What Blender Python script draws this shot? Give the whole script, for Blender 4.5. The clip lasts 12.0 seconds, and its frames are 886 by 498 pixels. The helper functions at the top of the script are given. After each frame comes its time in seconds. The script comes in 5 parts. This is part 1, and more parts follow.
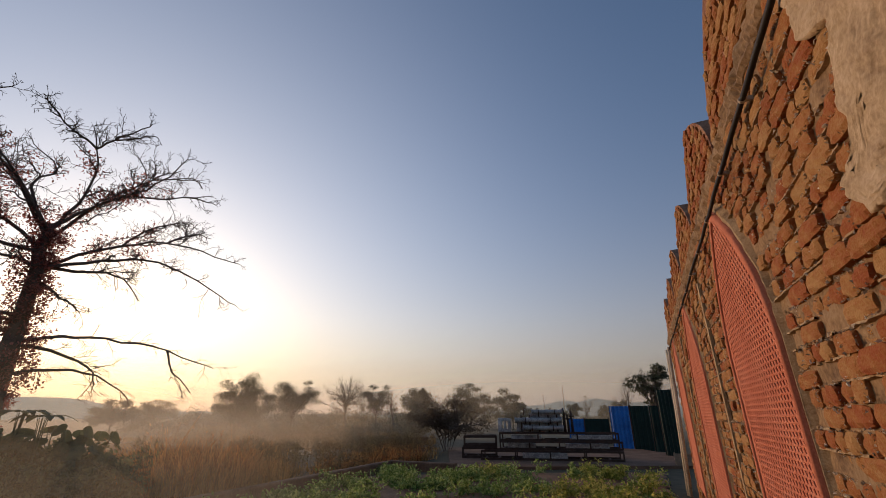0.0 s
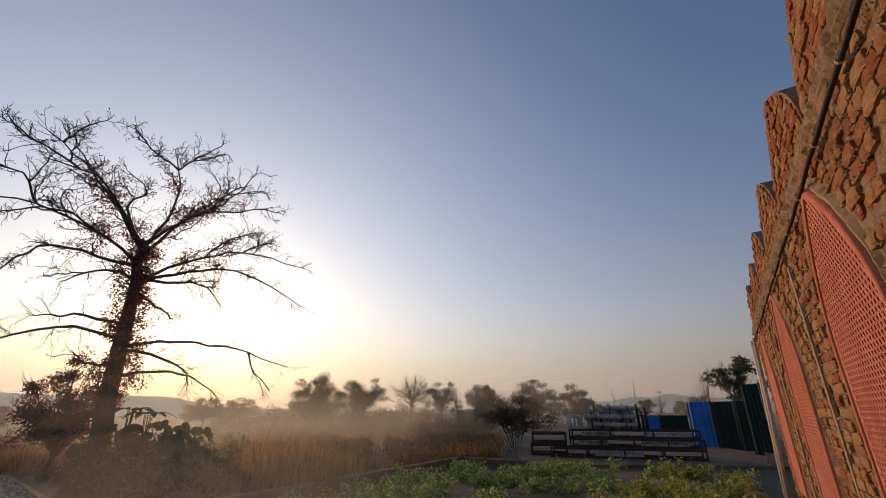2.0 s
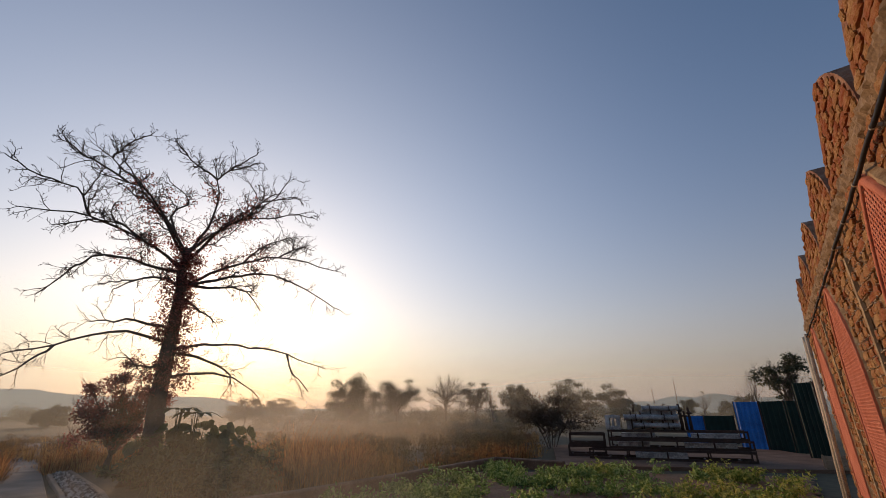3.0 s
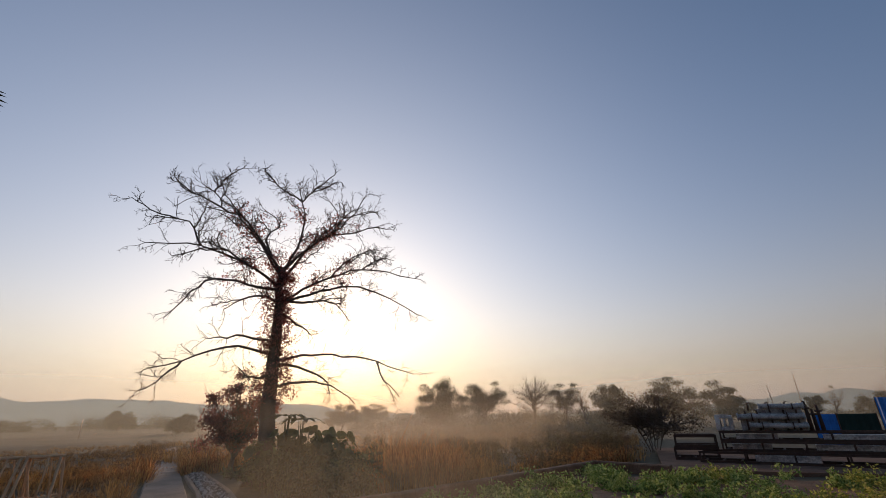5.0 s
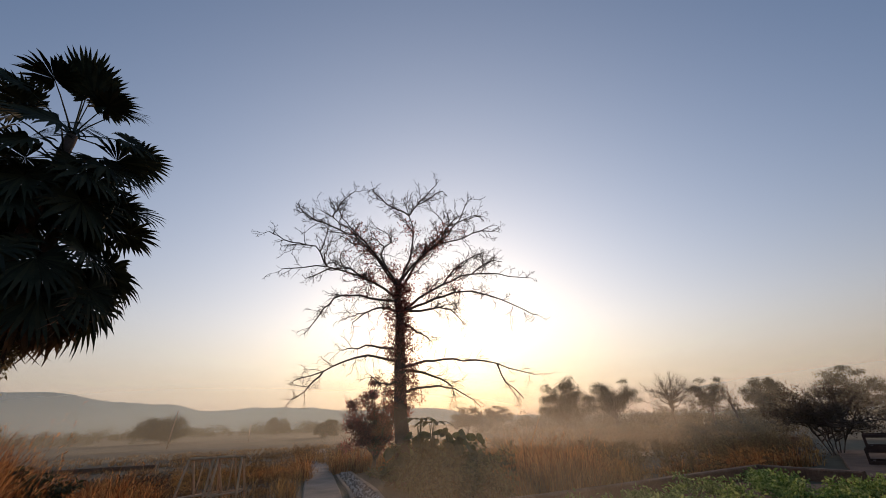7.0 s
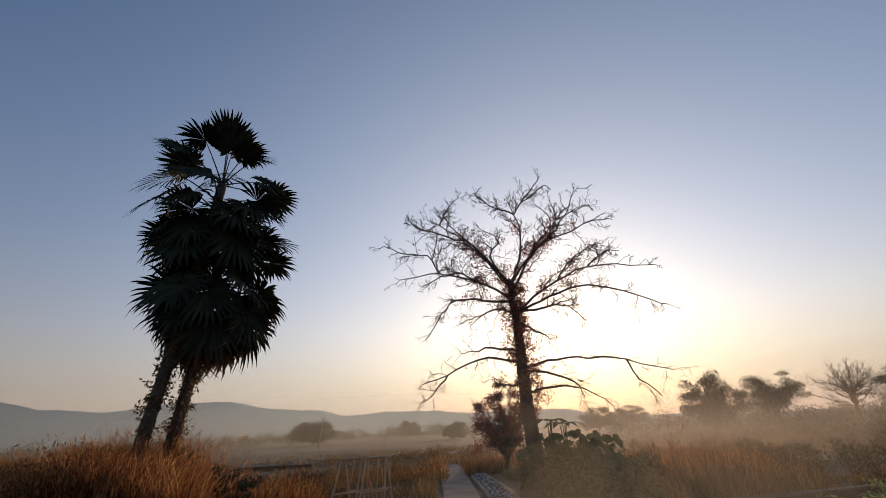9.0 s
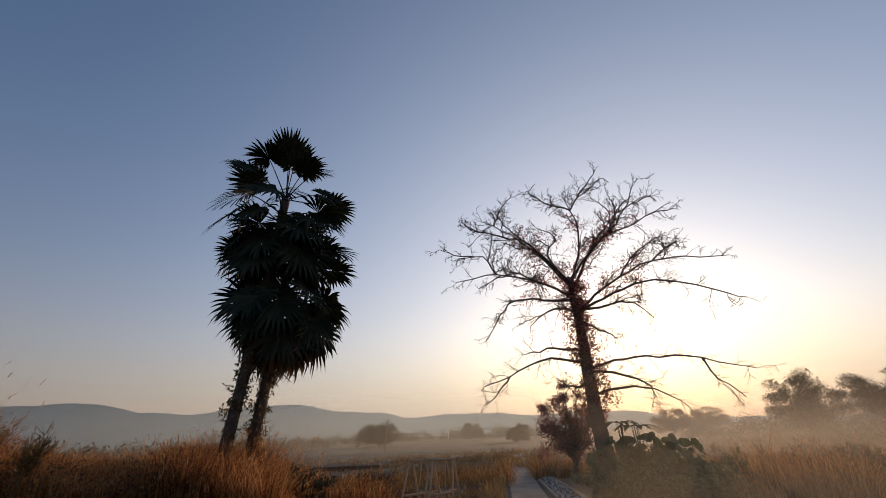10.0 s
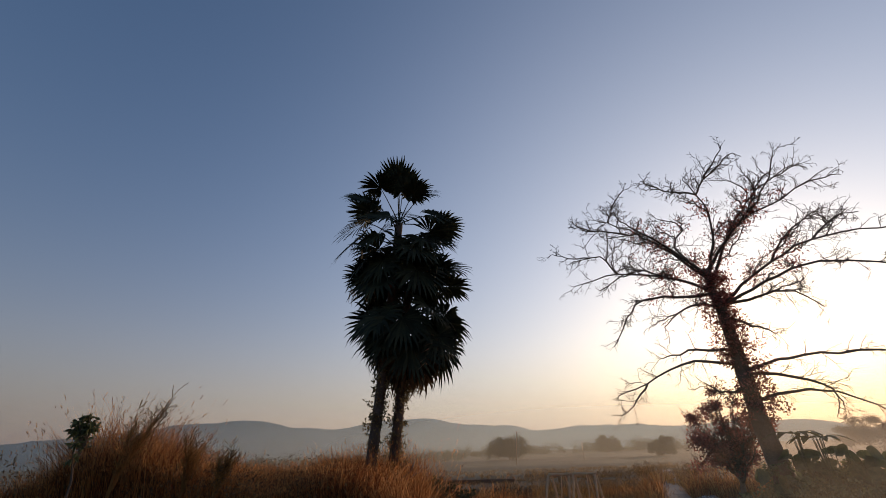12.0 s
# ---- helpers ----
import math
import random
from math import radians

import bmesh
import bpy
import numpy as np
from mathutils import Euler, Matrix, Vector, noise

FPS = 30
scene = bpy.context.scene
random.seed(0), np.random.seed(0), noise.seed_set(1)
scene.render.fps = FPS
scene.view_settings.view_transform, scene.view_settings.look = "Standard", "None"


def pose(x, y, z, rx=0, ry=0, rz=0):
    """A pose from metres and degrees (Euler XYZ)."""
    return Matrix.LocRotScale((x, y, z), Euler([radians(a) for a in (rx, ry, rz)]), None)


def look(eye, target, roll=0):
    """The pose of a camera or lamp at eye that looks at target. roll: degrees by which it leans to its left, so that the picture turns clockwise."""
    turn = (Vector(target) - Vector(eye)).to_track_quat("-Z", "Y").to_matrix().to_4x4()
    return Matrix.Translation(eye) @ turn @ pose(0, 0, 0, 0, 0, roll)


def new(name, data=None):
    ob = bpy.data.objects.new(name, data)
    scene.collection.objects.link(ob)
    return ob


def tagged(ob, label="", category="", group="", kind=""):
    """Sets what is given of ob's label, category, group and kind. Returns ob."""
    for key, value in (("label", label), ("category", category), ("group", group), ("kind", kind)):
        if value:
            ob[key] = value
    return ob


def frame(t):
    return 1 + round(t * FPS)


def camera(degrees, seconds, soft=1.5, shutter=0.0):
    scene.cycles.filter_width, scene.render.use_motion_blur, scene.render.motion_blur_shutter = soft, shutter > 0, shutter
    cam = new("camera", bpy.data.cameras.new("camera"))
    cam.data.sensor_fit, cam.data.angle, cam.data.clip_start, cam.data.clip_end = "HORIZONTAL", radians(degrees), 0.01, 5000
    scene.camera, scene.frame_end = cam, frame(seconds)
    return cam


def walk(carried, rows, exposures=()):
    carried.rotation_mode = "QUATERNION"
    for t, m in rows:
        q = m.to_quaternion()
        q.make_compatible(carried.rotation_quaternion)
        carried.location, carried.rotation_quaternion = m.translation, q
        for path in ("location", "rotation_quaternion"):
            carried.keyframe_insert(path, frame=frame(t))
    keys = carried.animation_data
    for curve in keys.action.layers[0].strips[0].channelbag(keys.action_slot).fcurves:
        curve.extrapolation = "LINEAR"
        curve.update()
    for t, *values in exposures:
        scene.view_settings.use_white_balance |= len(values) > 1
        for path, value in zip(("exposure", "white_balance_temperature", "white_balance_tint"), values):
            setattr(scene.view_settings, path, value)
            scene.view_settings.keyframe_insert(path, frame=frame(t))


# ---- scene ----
cam = camera(92.5, 12.0, soft=0.9)
PATH = (  # seconds, turn to the left, tilt up, lean
    (0.0, 0.00, 21.57, -0.30),
    (0.5, 1.71, 21.40, -0.46),
    (1.0, 4.21, 21.21, -0.54),
    (1.5, 6.32, 21.20, -0.46),
    (2.0, 8.12, 21.22, -0.34),
    (2.5, 10.19, 21.25, -0.17),
    (3.0, 12.42, 21.26, -0.30),
    (5.0, 23.09, 21.75, -1.16),
    (5.5, 26.43, 21.90, -1.28),
    (6.0, 30.29, 22.12, -1.48),
    (6.5, 34.22, 22.30, -1.78),
    (7.0, 38.14, 22.38, -2.03),
    (9.0, 53.44, 23.15, -2.60),
    (9.5, 57.09, 23.42, -2.56),
    (10.0, 61.30, 23.72, -2.30),
    (10.5, 65.11, 23.99, -2.09),
    (11.0, 68.71, 24.37, -2.09),
    (11.5, 72.48, 24.94, -2.22),
    (12.0, 77.07, 25.75, -2.22),
)
ARM = 0.4  # the camera is held out this far from the turning body
EYE = 1.6


def at(az, dist, z=0.0):
    """A place by its bearing (degrees to the left of the first view) and distance."""
    a = radians(az)
    return Vector((-math.sin(a) * dist, math.cos(a) * dist, z))


def camera_pose(turn, tilt, lean):
    a, b = radians(turn), radians(tilt)
    eye = Vector((-ARM * math.sin(a), ARM * (math.cos(a) - 1), EYE))
    way = Vector((-math.sin(a) * math.cos(b), math.cos(a) * math.cos(b), math.sin(b)))
    return look(eye, eye + way, lean)


walk(cam, [(t, camera_pose(a, b, c)) for t, a, b, c in PATH], ((0.0, 0.45, 6300, 17), (12.0, 0.45, 6300, 17)))

# ---- light ----
SUN_AZ, SUN_EL = 38.6, 8.0
world = bpy.data.worlds.new("sky")
scene.world = world
world.use_nodes = True
wn, wl = world.node_tree.nodes, world.node_tree.links
wn.clear()
w_out = wn.new("ShaderNodeOutputWorld")
w_bg = wn.new("ShaderNodeBackground")
w_sky = wn.new("ShaderNodeTexSky")
w_sky.sky_type = "NISHITA"
w_sky.sun_disc = False
w_sky.sun_elevation, w_sky.sun_rotation = radians(SUN_EL), radians(-SUN_AZ)
w_sky.air_density, w_sky.dust_density, w_sky.ozone_density = 1.4, 1.2, 3.0
w_bg.inputs["Strength"].default_value = 0.1
w_tint = wn.new("ShaderNodeMix")
w_tint.data_type, w_tint.blend_type = "RGBA", "MULTIPLY"
w_tint.inputs["Factor"].default_value = 1
w_tint.inputs["B"].default_value = (0.92, 0.985, 1.1, 1)
wl.new(w_sky.outputs[0], w_tint.inputs["A"])
wl.new(w_tint.outputs["Result"], w_bg.inputs["Color"])
# haze: a broad pale scatter round the sun and a rosy band low over the horizon
way = at(SUN_AZ, math.cos(radians(SUN_EL)), math.sin(radians(SUN_EL)))
w_co = wn.new("ShaderNodeTexCoord")
w_dot, w_sep = wn.new("ShaderNodeVectorMath"), wn.new("ShaderNodeSeparateXYZ")
w_dot.operation = "DOT_PRODUCT"
w_dot.inputs[1].default_value = way
wl.new(w_co.outputs["Generated"], w_dot.inputs[0])
wl.new(w_co.outputs["Generated"], w_sep.inputs[0])


def w_math(op, a, b=None):
    node = wn.new("ShaderNodeMath")
    node.operation = op
    for i, v in enumerate((a, b)):
        if v is None:
            continue
        if isinstance(v, (int, float)):
            node.inputs[i].default_value = v
        else:
            wl.new(v, node.inputs[i])
    return node.outputs[0]


def w_haze(amount, colour, strength):
    bg = wn.new("ShaderNodeBackground")
    bg.inputs["Color"].default_value = (*colour, 1)
    wl.new(w_math("MULTIPLY", amount, strength), bg.inputs["Strength"])
    return bg.outputs[0]


def w_add(a, b):
    node = wn.new("ShaderNodeAddShader")
    wl.new(a, node.inputs[0])
    wl.new(b, node.inputs[1])
    return node.outputs[0]


towards = w_math("MULTIPLY", w_math("ADD", w_dot.outputs["Value"], 1.0), 0.5)
wide = w_math("POWER", towards, 8.0)
low = w_math("EXPONENT", w_math("MULTIPLY", w_math("MAXIMUM", w_sep.outputs["Z"], 0.0), -5.0))
wl.new(w_math("MULTIPLY", w_math("SUBTRACT", 1.0, w_math("MULTIPLY", low, 0.72)), 0.104), w_bg.inputs["Strength"])
lit = w_add(w_bg.outputs[0], w_haze(wide, (1.0, 0.88, 0.63), 0.25))
low = w_math("MULTIPLY", low, w_math("ADD", w_math("MULTIPLY", w_math("POWER", towards, 2.0), 0.65), 0.35))
lit = w_add(lit, w_haze(low, (1.0, 0.64, 0.56), 0.42))
wl.new(lit, w_out.inputs["Surface"])

sun = new("sun", bpy.data.lights.new("sun", "SUN"))
sun.data.energy, sun.data.angle, sun.data.color = 1.5, radians(0.6), (1.0, 0.63, 0.35)
sun.matrix_world = look(at(SUN_AZ, 100, 100 * math.tan(radians(SUN_EL))), (0, 0, 0))


# ---- materials ----
def material(name, base, rough=0.9, dark=None, light=None, scale=6.0, fine=60.0, bump=0.3, island=0.0, random=0.0, through_light=0.0,
             metal=0.0, through_colour=None, dist=0.01):
    """A worn matt surface: two scales of stains, fine relief, and a shade of its own for each piece."""
    m = bpy.data.materials.new(name)
    m.use_nodes = True
    n, l = m.node_tree.nodes, m.node_tree.links
    b = n["Principled BSDF"]
    b.inputs["Roughness"].default_value, b.inputs["Metallic"].default_value = rough, metal
    b.inputs["Specular IOR Level"].default_value = 0.25
    dark = dark or tuple(c * 0.55 for c in base)
    light = light or tuple(min(1, c * 1.4) for c in base)
    co = n.new("ShaderNodeTexCoord")
    big, small = n.new("ShaderNodeTexNoise"), n.new("ShaderNodeTexNoise")
    for node, sc in ((big, scale), (small, fine)):
        node.inputs["Scale"].default_value, node.inputs["Detail"].default_value = sc, 5
        l.new(co.outputs["Object"], node.inputs["Vector"])
    mixf = n.new("ShaderNodeMath")
    mixf.operation = "MULTIPLY_ADD"
    l.new(small.outputs["Fac"], mixf.inputs[0])
    mixf.inputs[1].default_value = 0.45
    half = n.new("ShaderNodeMath")
    half.operation = "MULTIPLY"
    l.new(big.outputs["Fac"], half.inputs[0])
    half.inputs[1].default_value = 0.55
    l.new(half.outputs[0], mixf.inputs[2])
    last = mixf.outputs[0]
    for amount, node_type, socket in ((island, "ShaderNodeNewGeometry", "Random Per Island"), (random, "ShaderNodeObjectInfo", "Random")):
        if amount:
            src = n.new(node_type)
            add = n.new("ShaderNodeMath")
            add.operation = "MULTIPLY_ADD"
            add.inputs[1].default_value = amount
            l.new(src.outputs[socket], add.inputs[0])
            shift = n.new("ShaderNodeMath")
            shift.operation = "SUBTRACT"
            shift.inputs[1].default_value = amount / 2
            l.new(last, shift.inputs[0])
            l.new(shift.outputs[0], add.inputs[2])
            last = add.outputs[0]
    ramp = n.new("ShaderNodeValToRGB")
    e = ramp.color_ramp.elements
    e[0].position, e[0].color = 0.33, (*dark, 1)
    e[1].position, e[1].color = 0.68, (*light, 1)
    mid = ramp.color_ramp.elements.new(0.5)
    mid.color = (*base, 1)
    l.new(last, ramp.inputs[0])
    l.new(ramp.outputs[0], b.inputs["Base Color"])
    if bump:
        bp = n.new("ShaderNodeBump")
        bp.inputs["Strength"].default_value, bp.inputs["Distance"].default_value = bump, dist
        l.new(mixf.outputs[0], bp.inputs["Height"])
        l.new(bp.outputs[0], b.inputs["Normal"])
    if through_light:
        tr = n.new("ShaderNodeBsdfTranslucent")
        ms = n.new("ShaderNodeMixShader")
        ms.inputs[0].default_value = through_light
        if through_colour:
            tint = n.new("ShaderNodeMix")
            tint.data_type, tint.blend_type = "RGBA", "MULTIPLY"
            tint.inputs["Factor"].default_value = 1
            l.new(ramp.outputs[0], tint.inputs["A"])
            tint.inputs["B"].default_value = (*through_colour, 1)
            l.new(tint.outputs["Result"], tr.inputs["Color"])
        else:
            l.new(ramp.outputs[0], tr.inputs["Color"])
        l.new(b.outputs[0], ms.inputs[1])
        l.new(tr.outputs[0], ms.inputs[2])
        l.new(ms.outputs[0], n["Material Output"].inputs["Surface"])
    return m


M_BRICK = material("brick", (0.35, 0.15, 0.047), dark=(0.3, 0.08, 0.025), light=(0.42, 0.24, 0.09), scale=13, fine=120, bump=1.0, random=0.3, dist=0.012)
M_BRICK_FAR = material("brick_joined", (0.35, 0.15, 0.047), dark=(0.3, 0.08, 0.025), light=(0.42, 0.24, 0.09), scale=13, fine=120, bump=1.0, island=0.3, dist=0.012)
M_MORTAR = material("mortar", (0.29, 0.185, 0.095), dark=(0.11, 0.065, 0.038), light=(0.4, 0.28, 0.16), scale=5, fine=45, bump=0.9, dist=0.012)
M_PLASTER = material("plaster", (0.47, 0.35, 0.215), dark=(0.3, 0.21, 0.125), light=(0.58, 0.45, 0.3), scale=7, fine=55, bump=0.9, dist=0.015)
M_CRUMB = material("lime_crumbs", (0.5, 0.41, 0.29), dark=(0.34, 0.26, 0.17), light=(0.62, 0.54, 0.42), island=0.7, bump=0.3)
M_JALI = material("pink_cement", (0.62, 0.2, 0.11), dark=(0.5, 0.15, 0.08), light=(0.7, 0.28, 0.17), scale=3, fine=80, bump=0.25, dist=0.003)
M_CABLE = material("black_pipe", (0.02, 0.018, 0.016), rough=0.6, bump=0.2)
M_BARK = material("bark", (0.14, 0.10, 0.075), scale=3, fine=30, bump=0.8, dist=0.03)
M_TWIG = material("twig", (0.13, 0.10, 0.08), scale=3, fine=30, bump=0)
M_VINE = material("dry_vine_leaves", (0.34, 0.13, 0.1), island=0.7, bump=0, through_light=0.6, rough=0.7)
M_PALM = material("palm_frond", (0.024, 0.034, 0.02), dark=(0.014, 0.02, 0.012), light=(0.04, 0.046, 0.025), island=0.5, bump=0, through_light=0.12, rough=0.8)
M_PALM_DRY = material("dry_frond", (0.13, 0.085, 0.05), island=0.5, bump=0, through_light=0.25, rough=0.7)
M_PALM_BARK = material("palm_bark", (0.1, 0.075, 0.06), scale=4, fine=30, bump=0.9, dist=0.02)
M_GRASS = material("dry_grass", (0.42, 0.165, 0.055), dark=(0.15, 0.055, 0.022), light=(0.7, 0.37, 0.14), island=0.6, bump=0, through_light=0.6, scale=0.5, fine=3)
M_FIELD = material("olive_grass", (0.38, 0.2, 0.068), dark=(0.2, 0.12, 0.045), light=(0.54, 0.33, 0.12), island=0.6, bump=0, through_light=0.5, scale=0.4, fine=3)
M_STUBBLE = material("stubble", (0.34, 0.215, 0.11), dark=(0.19, 0.12, 0.06), light=(0.5, 0.34, 0.18), island=0.6, bump=0, through_light=0.4, scale=0.4, fine=3)
M_MERLON = material("red_washed_mortar", (0.3, 0.14, 0.075), dark=(0.16, 0.075, 0.045), light=(0.42, 0.25, 0.15), scale=6, fine=60, bump=0.9, dist=0.012)
M_RIDGE = material("lime_ridge", (0.4, 0.27, 0.14), dark=(0.24, 0.14, 0.07), light=(0.54, 0.41, 0.25), scale=12, fine=90, bump=0.9, dist=0.006)
M_LEAF = material("garden_leaves", (0.27, 0.38, 0.1), dark=(0.15, 0.24, 0.06), light=(0.46, 0.54, 0.2), island=0.6, bump=0, through_light=0.5, rough=0.6)
M_LEAF_Y = material("yellow_green_leaves", (0.33, 0.38, 0.085), dark=(0.2, 0.26, 0.055), light=(0.55, 0.52, 0.15), island=0.6, bump=0, through_light=0.5, rough=0.6)
M_TREE = material("tree_leaves", (0.065, 0.075, 0.04), dark=(0.04, 0.045, 0.025), light=(0.11, 0.11, 0.055), island=0.6, bump=0, through_light=0.32, rough=0.7)
M_GROUND = material("dry_soil", (0.1, 0.085, 0.05), dark=(0.06, 0.055, 0.033), light=(0.15, 0.12, 0.07), scale=0.12, fine=3, bump=0.6, dist=0.05)
M_BED = material("garden_soil", (0.27, 0.15, 0.08), dark=(0.15, 0.085, 0.045), light=(0.37, 0.23, 0.13), scale=1.5, fine=22, bump=0.9, dist=0.04)
M_PATH = material("concrete_path", (0.26, 0.215, 0.175), scale=1.2, fine=40, bump=0.4)
M_GRAVEL = material("gravel", (0.3, 0.27, 0.24), dark=(0.1, 0.09, 0.08), light=(0.55, 0.52, 0.47), island=0.8, bump=0.2)
M_CONC = material("weathered_concrete", (0.17, 0.1, 0.065), scale=1.5, fine=40, bump=0.4)
M_LOWWALL = material("mossy_brickwork", (0.2, 0.115, 0.07), dark=(0.09, 0.055, 0.035), light=(0.3, 0.19, 0.12), scale=2, fine=30, bump=0.6)
M_BLUE = material("blue_sheet", (0.02, 0.16, 0.5), rough=0.5, scale=1.5, fine=20, bump=0.1)
M_GREEN = material("dark_green_sheet", (0.008, 0.028, 0.022), rough=0.6, scale=1.5, fine=20, bump=0.1)
M_STEEL = material("rusty_steel", (0.06, 0.035, 0.025), rough=0.7, scale=5, fine=60, bump=0.4)
M_ENGINE = material("worn_grey_paint", (0.36, 0.35, 0.34), dark=(0.12, 0.11, 0.1), light=(0.62, 0.61, 0.59), rough=0.55, scale=5, fine=30, bump=0.3, dist=0.01)
M_TARP = material("pale_tarpaulin", (0.42, 0.39, 0.36), dark=(0.18, 0.165, 0.155), light=(0.8, 0.77, 0.72), rough=0.6, scale=4, fine=20, bump=0.5, dist=0.03)
M_WOOD = material("grey_wood", (0.34, 0.23, 0.15), scale=4, fine=60, bump=0.4)
M_POLE = material("dry_pole", (0.6, 0.4, 0.23), scale=4, fine=60, bump=0.4)
M_BAMBOO = material("pale_pole", (0.66, 0.55, 0.4), scale=3, fine=40, bump=0.3)
M_WEED = material("dry_weeds", (0.15, 0.085, 0.04), dark=(0.08, 0.05, 0.025), light=(0.26, 0.16, 0.07), island=0.6, bump=0, through_light=0.35, rough=0.8)
M_DARK_LEAF = material("dark_leaves", (0.085, 0.062, 0.042), dark=(0.045, 0.034, 0.025), light=(0.14, 0.105, 0.065), island=0.6, bump=0, through_light=0.38, rough=0.7)
M_SCRUB = material("scrub_leaves", (0.18, 0.135, 0.065), dark=(0.1, 0.08, 0.04), light=(0.27, 0.205, 0.1), island=0.6, bump=0, through_light=0.45, rough=0.8)
M_SHRUB = material("shrub_leaves", (0.1, 0.125, 0.06), dark=(0.05, 0.065, 0.03), light=(0.17, 0.19, 0.085), island=0.6, bump=0, through_light=0.45, rough=0.6)
# blue-grey of the far haze is put into the hill colour
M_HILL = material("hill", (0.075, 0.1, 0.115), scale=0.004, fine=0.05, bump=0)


def veil_material(name, thick, dist, colour):
    """A thin veil imitating haze or glare: mostly clear, scatters the low sun, thins out upwards in ragged wisps."""
    m = bpy.data.materials.new(name)
    m.use_nodes = True
    n, l = m.node_tree.nodes, m.node_tree.links
    n.remove(n["Principled BSDF"])
    co, sep = n.new("ShaderNodeTexCoord"), n.new("ShaderNodeSeparateXYZ")
    l.new(co.outputs["Generated"], sep.inputs[0])
    wisps = n.new("ShaderNodeTexNoise")
    wisps.inputs["Scale"].default_value, wisps.inputs["Detail"].default_value = 0.8 / dist, 1
    l.new(co.outputs["Object"], wisps.inputs["Vector"])
    fade = n.new("ShaderNodeMapRange")
    fade.interpolation_type = "SMOOTHSTEP"
    fade.inputs["From Min"].default_value, fade.inputs["From Max"].default_value = 1.0, 0.2 if dist < 25 else 0.1
    l.new(sep.outputs["Z"], fade.inputs["Value"])
    a, c = n.new("ShaderNodeMath"), n.new("ShaderNodeMath")
    a.operation = c.operation = "MULTIPLY"
    if dist < 25:  # thins out towards both ends
        ends, side = n.new("ShaderNodeMath"), n.new("ShaderNodeMath")
        ends.operation, side.operation = "PINGPONG", "MULTIPLY"
        ends.inputs[1].default_value = 0.5
        l.new(sep.outputs["X"], ends.inputs[0])
        soft = n.new("ShaderNodeMapRange")
        soft.interpolation_type = "SMOOTHSTEP"
        soft.inputs["From Max"].default_value = 0.4
        l.new(ends.outputs[0], soft.inputs["Value"])
        l.new(soft.outputs[0], side.inputs[0])
        l.new(fade.outputs[0], side.inputs[1])
        fade = side
    l.new(fade.outputs[0], a.inputs[0])
    span = n.new("ShaderNodeMapRange")
    span.inputs["To Min"].default_value, span.inputs["To Max"].default_value = 0.5, 1.4
    l.new(wisps.outputs["Fac"], span.inputs["Value"])
    l.new(span.outputs[0], a.inputs[1])
    l.new(a.outputs[0], c.inputs[0])
    c.inputs[1].default_value = thick
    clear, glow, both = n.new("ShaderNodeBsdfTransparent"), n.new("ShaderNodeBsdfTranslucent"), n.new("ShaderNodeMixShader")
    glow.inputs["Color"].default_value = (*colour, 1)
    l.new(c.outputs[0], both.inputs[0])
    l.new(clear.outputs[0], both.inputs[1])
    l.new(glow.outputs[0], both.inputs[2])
    l.new(both.outputs[0], n["Material Output"].inputs["Surface"])
    return m


# ---- mesh helpers ----
class Buf:
    """Collects corners and faces of one mesh."""

    def __init__(self):
        self.v, self.f = [], []

    def add(self, verts, faces):
        k = len(self.v)
        self.v.extend(verts)
        self.f.extend(tuple(i + k for i in q) for q in faces)

    def tube(self, pts, radii, sides=6, cap=True):
        k0 = len(self.v)
        side = Vector((0.31, 0.77, 0.55))
        n = len(pts)
        for i, (p, r) in enumerate(zip(pts, radii)):
            d = (pts[min(i + 1, n - 1)] - pts[max(i - 1, 0)]).normalized()
            a = side - d * side.dot(d)
            if a.length < 0.05:
                a = d.orthogonal()
            a.normalize()
            side = a
            b = d.cross(a)
            for j in range(sides):
                t = 2 * math.pi * j / sides
                self.v.append(p + (a * math.cos(t) + b * math.sin(t)) * r)
        for i in range(n - 1):
            for j in range(sides):
                j2 = (j + 1) % sides
                self.f.append((k0 + i * sides + j, k0 + i * sides + j2, k0 + (i + 1) * sides + j2, k0 + (i + 1) * sides + j))
        if cap:
            self.f.append(tuple(k0 + j for j in reversed(range(sides))))
            self.f.append(tuple(k0 + (n - 1) * sides + j for j in range(sides)))

    def box(self, lo, hi, m=None):
        (x0, y0, z0), (x1, y1, z1) = lo, hi
        v = [Vector(p) for p in ((x0, y0, z0), (x1, y0, z0), (x1, y1, z0), (x0, y1, z0), (x0, y0, z1), (x1, y0, z1), (x1, y1, z1), (x0, y1, z1))]
        if m is not None:
            v = [m @ p for p in v]
        self.add(v, [(3, 2, 1, 0), (4, 5, 6, 7), (0, 1, 5, 4), (1, 2, 6, 5), (2, 3, 7, 6), (3, 0, 4, 7)])

    def leaf(self, p, d, up, length, width):
        """A small pointed leaf, folded along its middle."""
        s = d.cross(up)
        if s.length < 1e-4:
            s = d.orthogonal()
        s.normalize()
        n = s.cross(d) * (width * 0.3)
        mid = p + d * (length * 0.45)
        self.add([p, mid + s * width / 2 + n, p + d * length, mid - s * width / 2 + n], [(0, 1, 2), (0, 2, 3)])

    def mesh(self, name, mat, smooth=False):
        me = bpy.data.meshes.new(name)
        me.from_pydata([tuple(p) for p in self.v], [], self.f)
        me.materials.append(mat)
        if smooth:
            me.polygons.foreach_set("use_smooth", [True] * len(me.polygons))
        me.update()
        return me


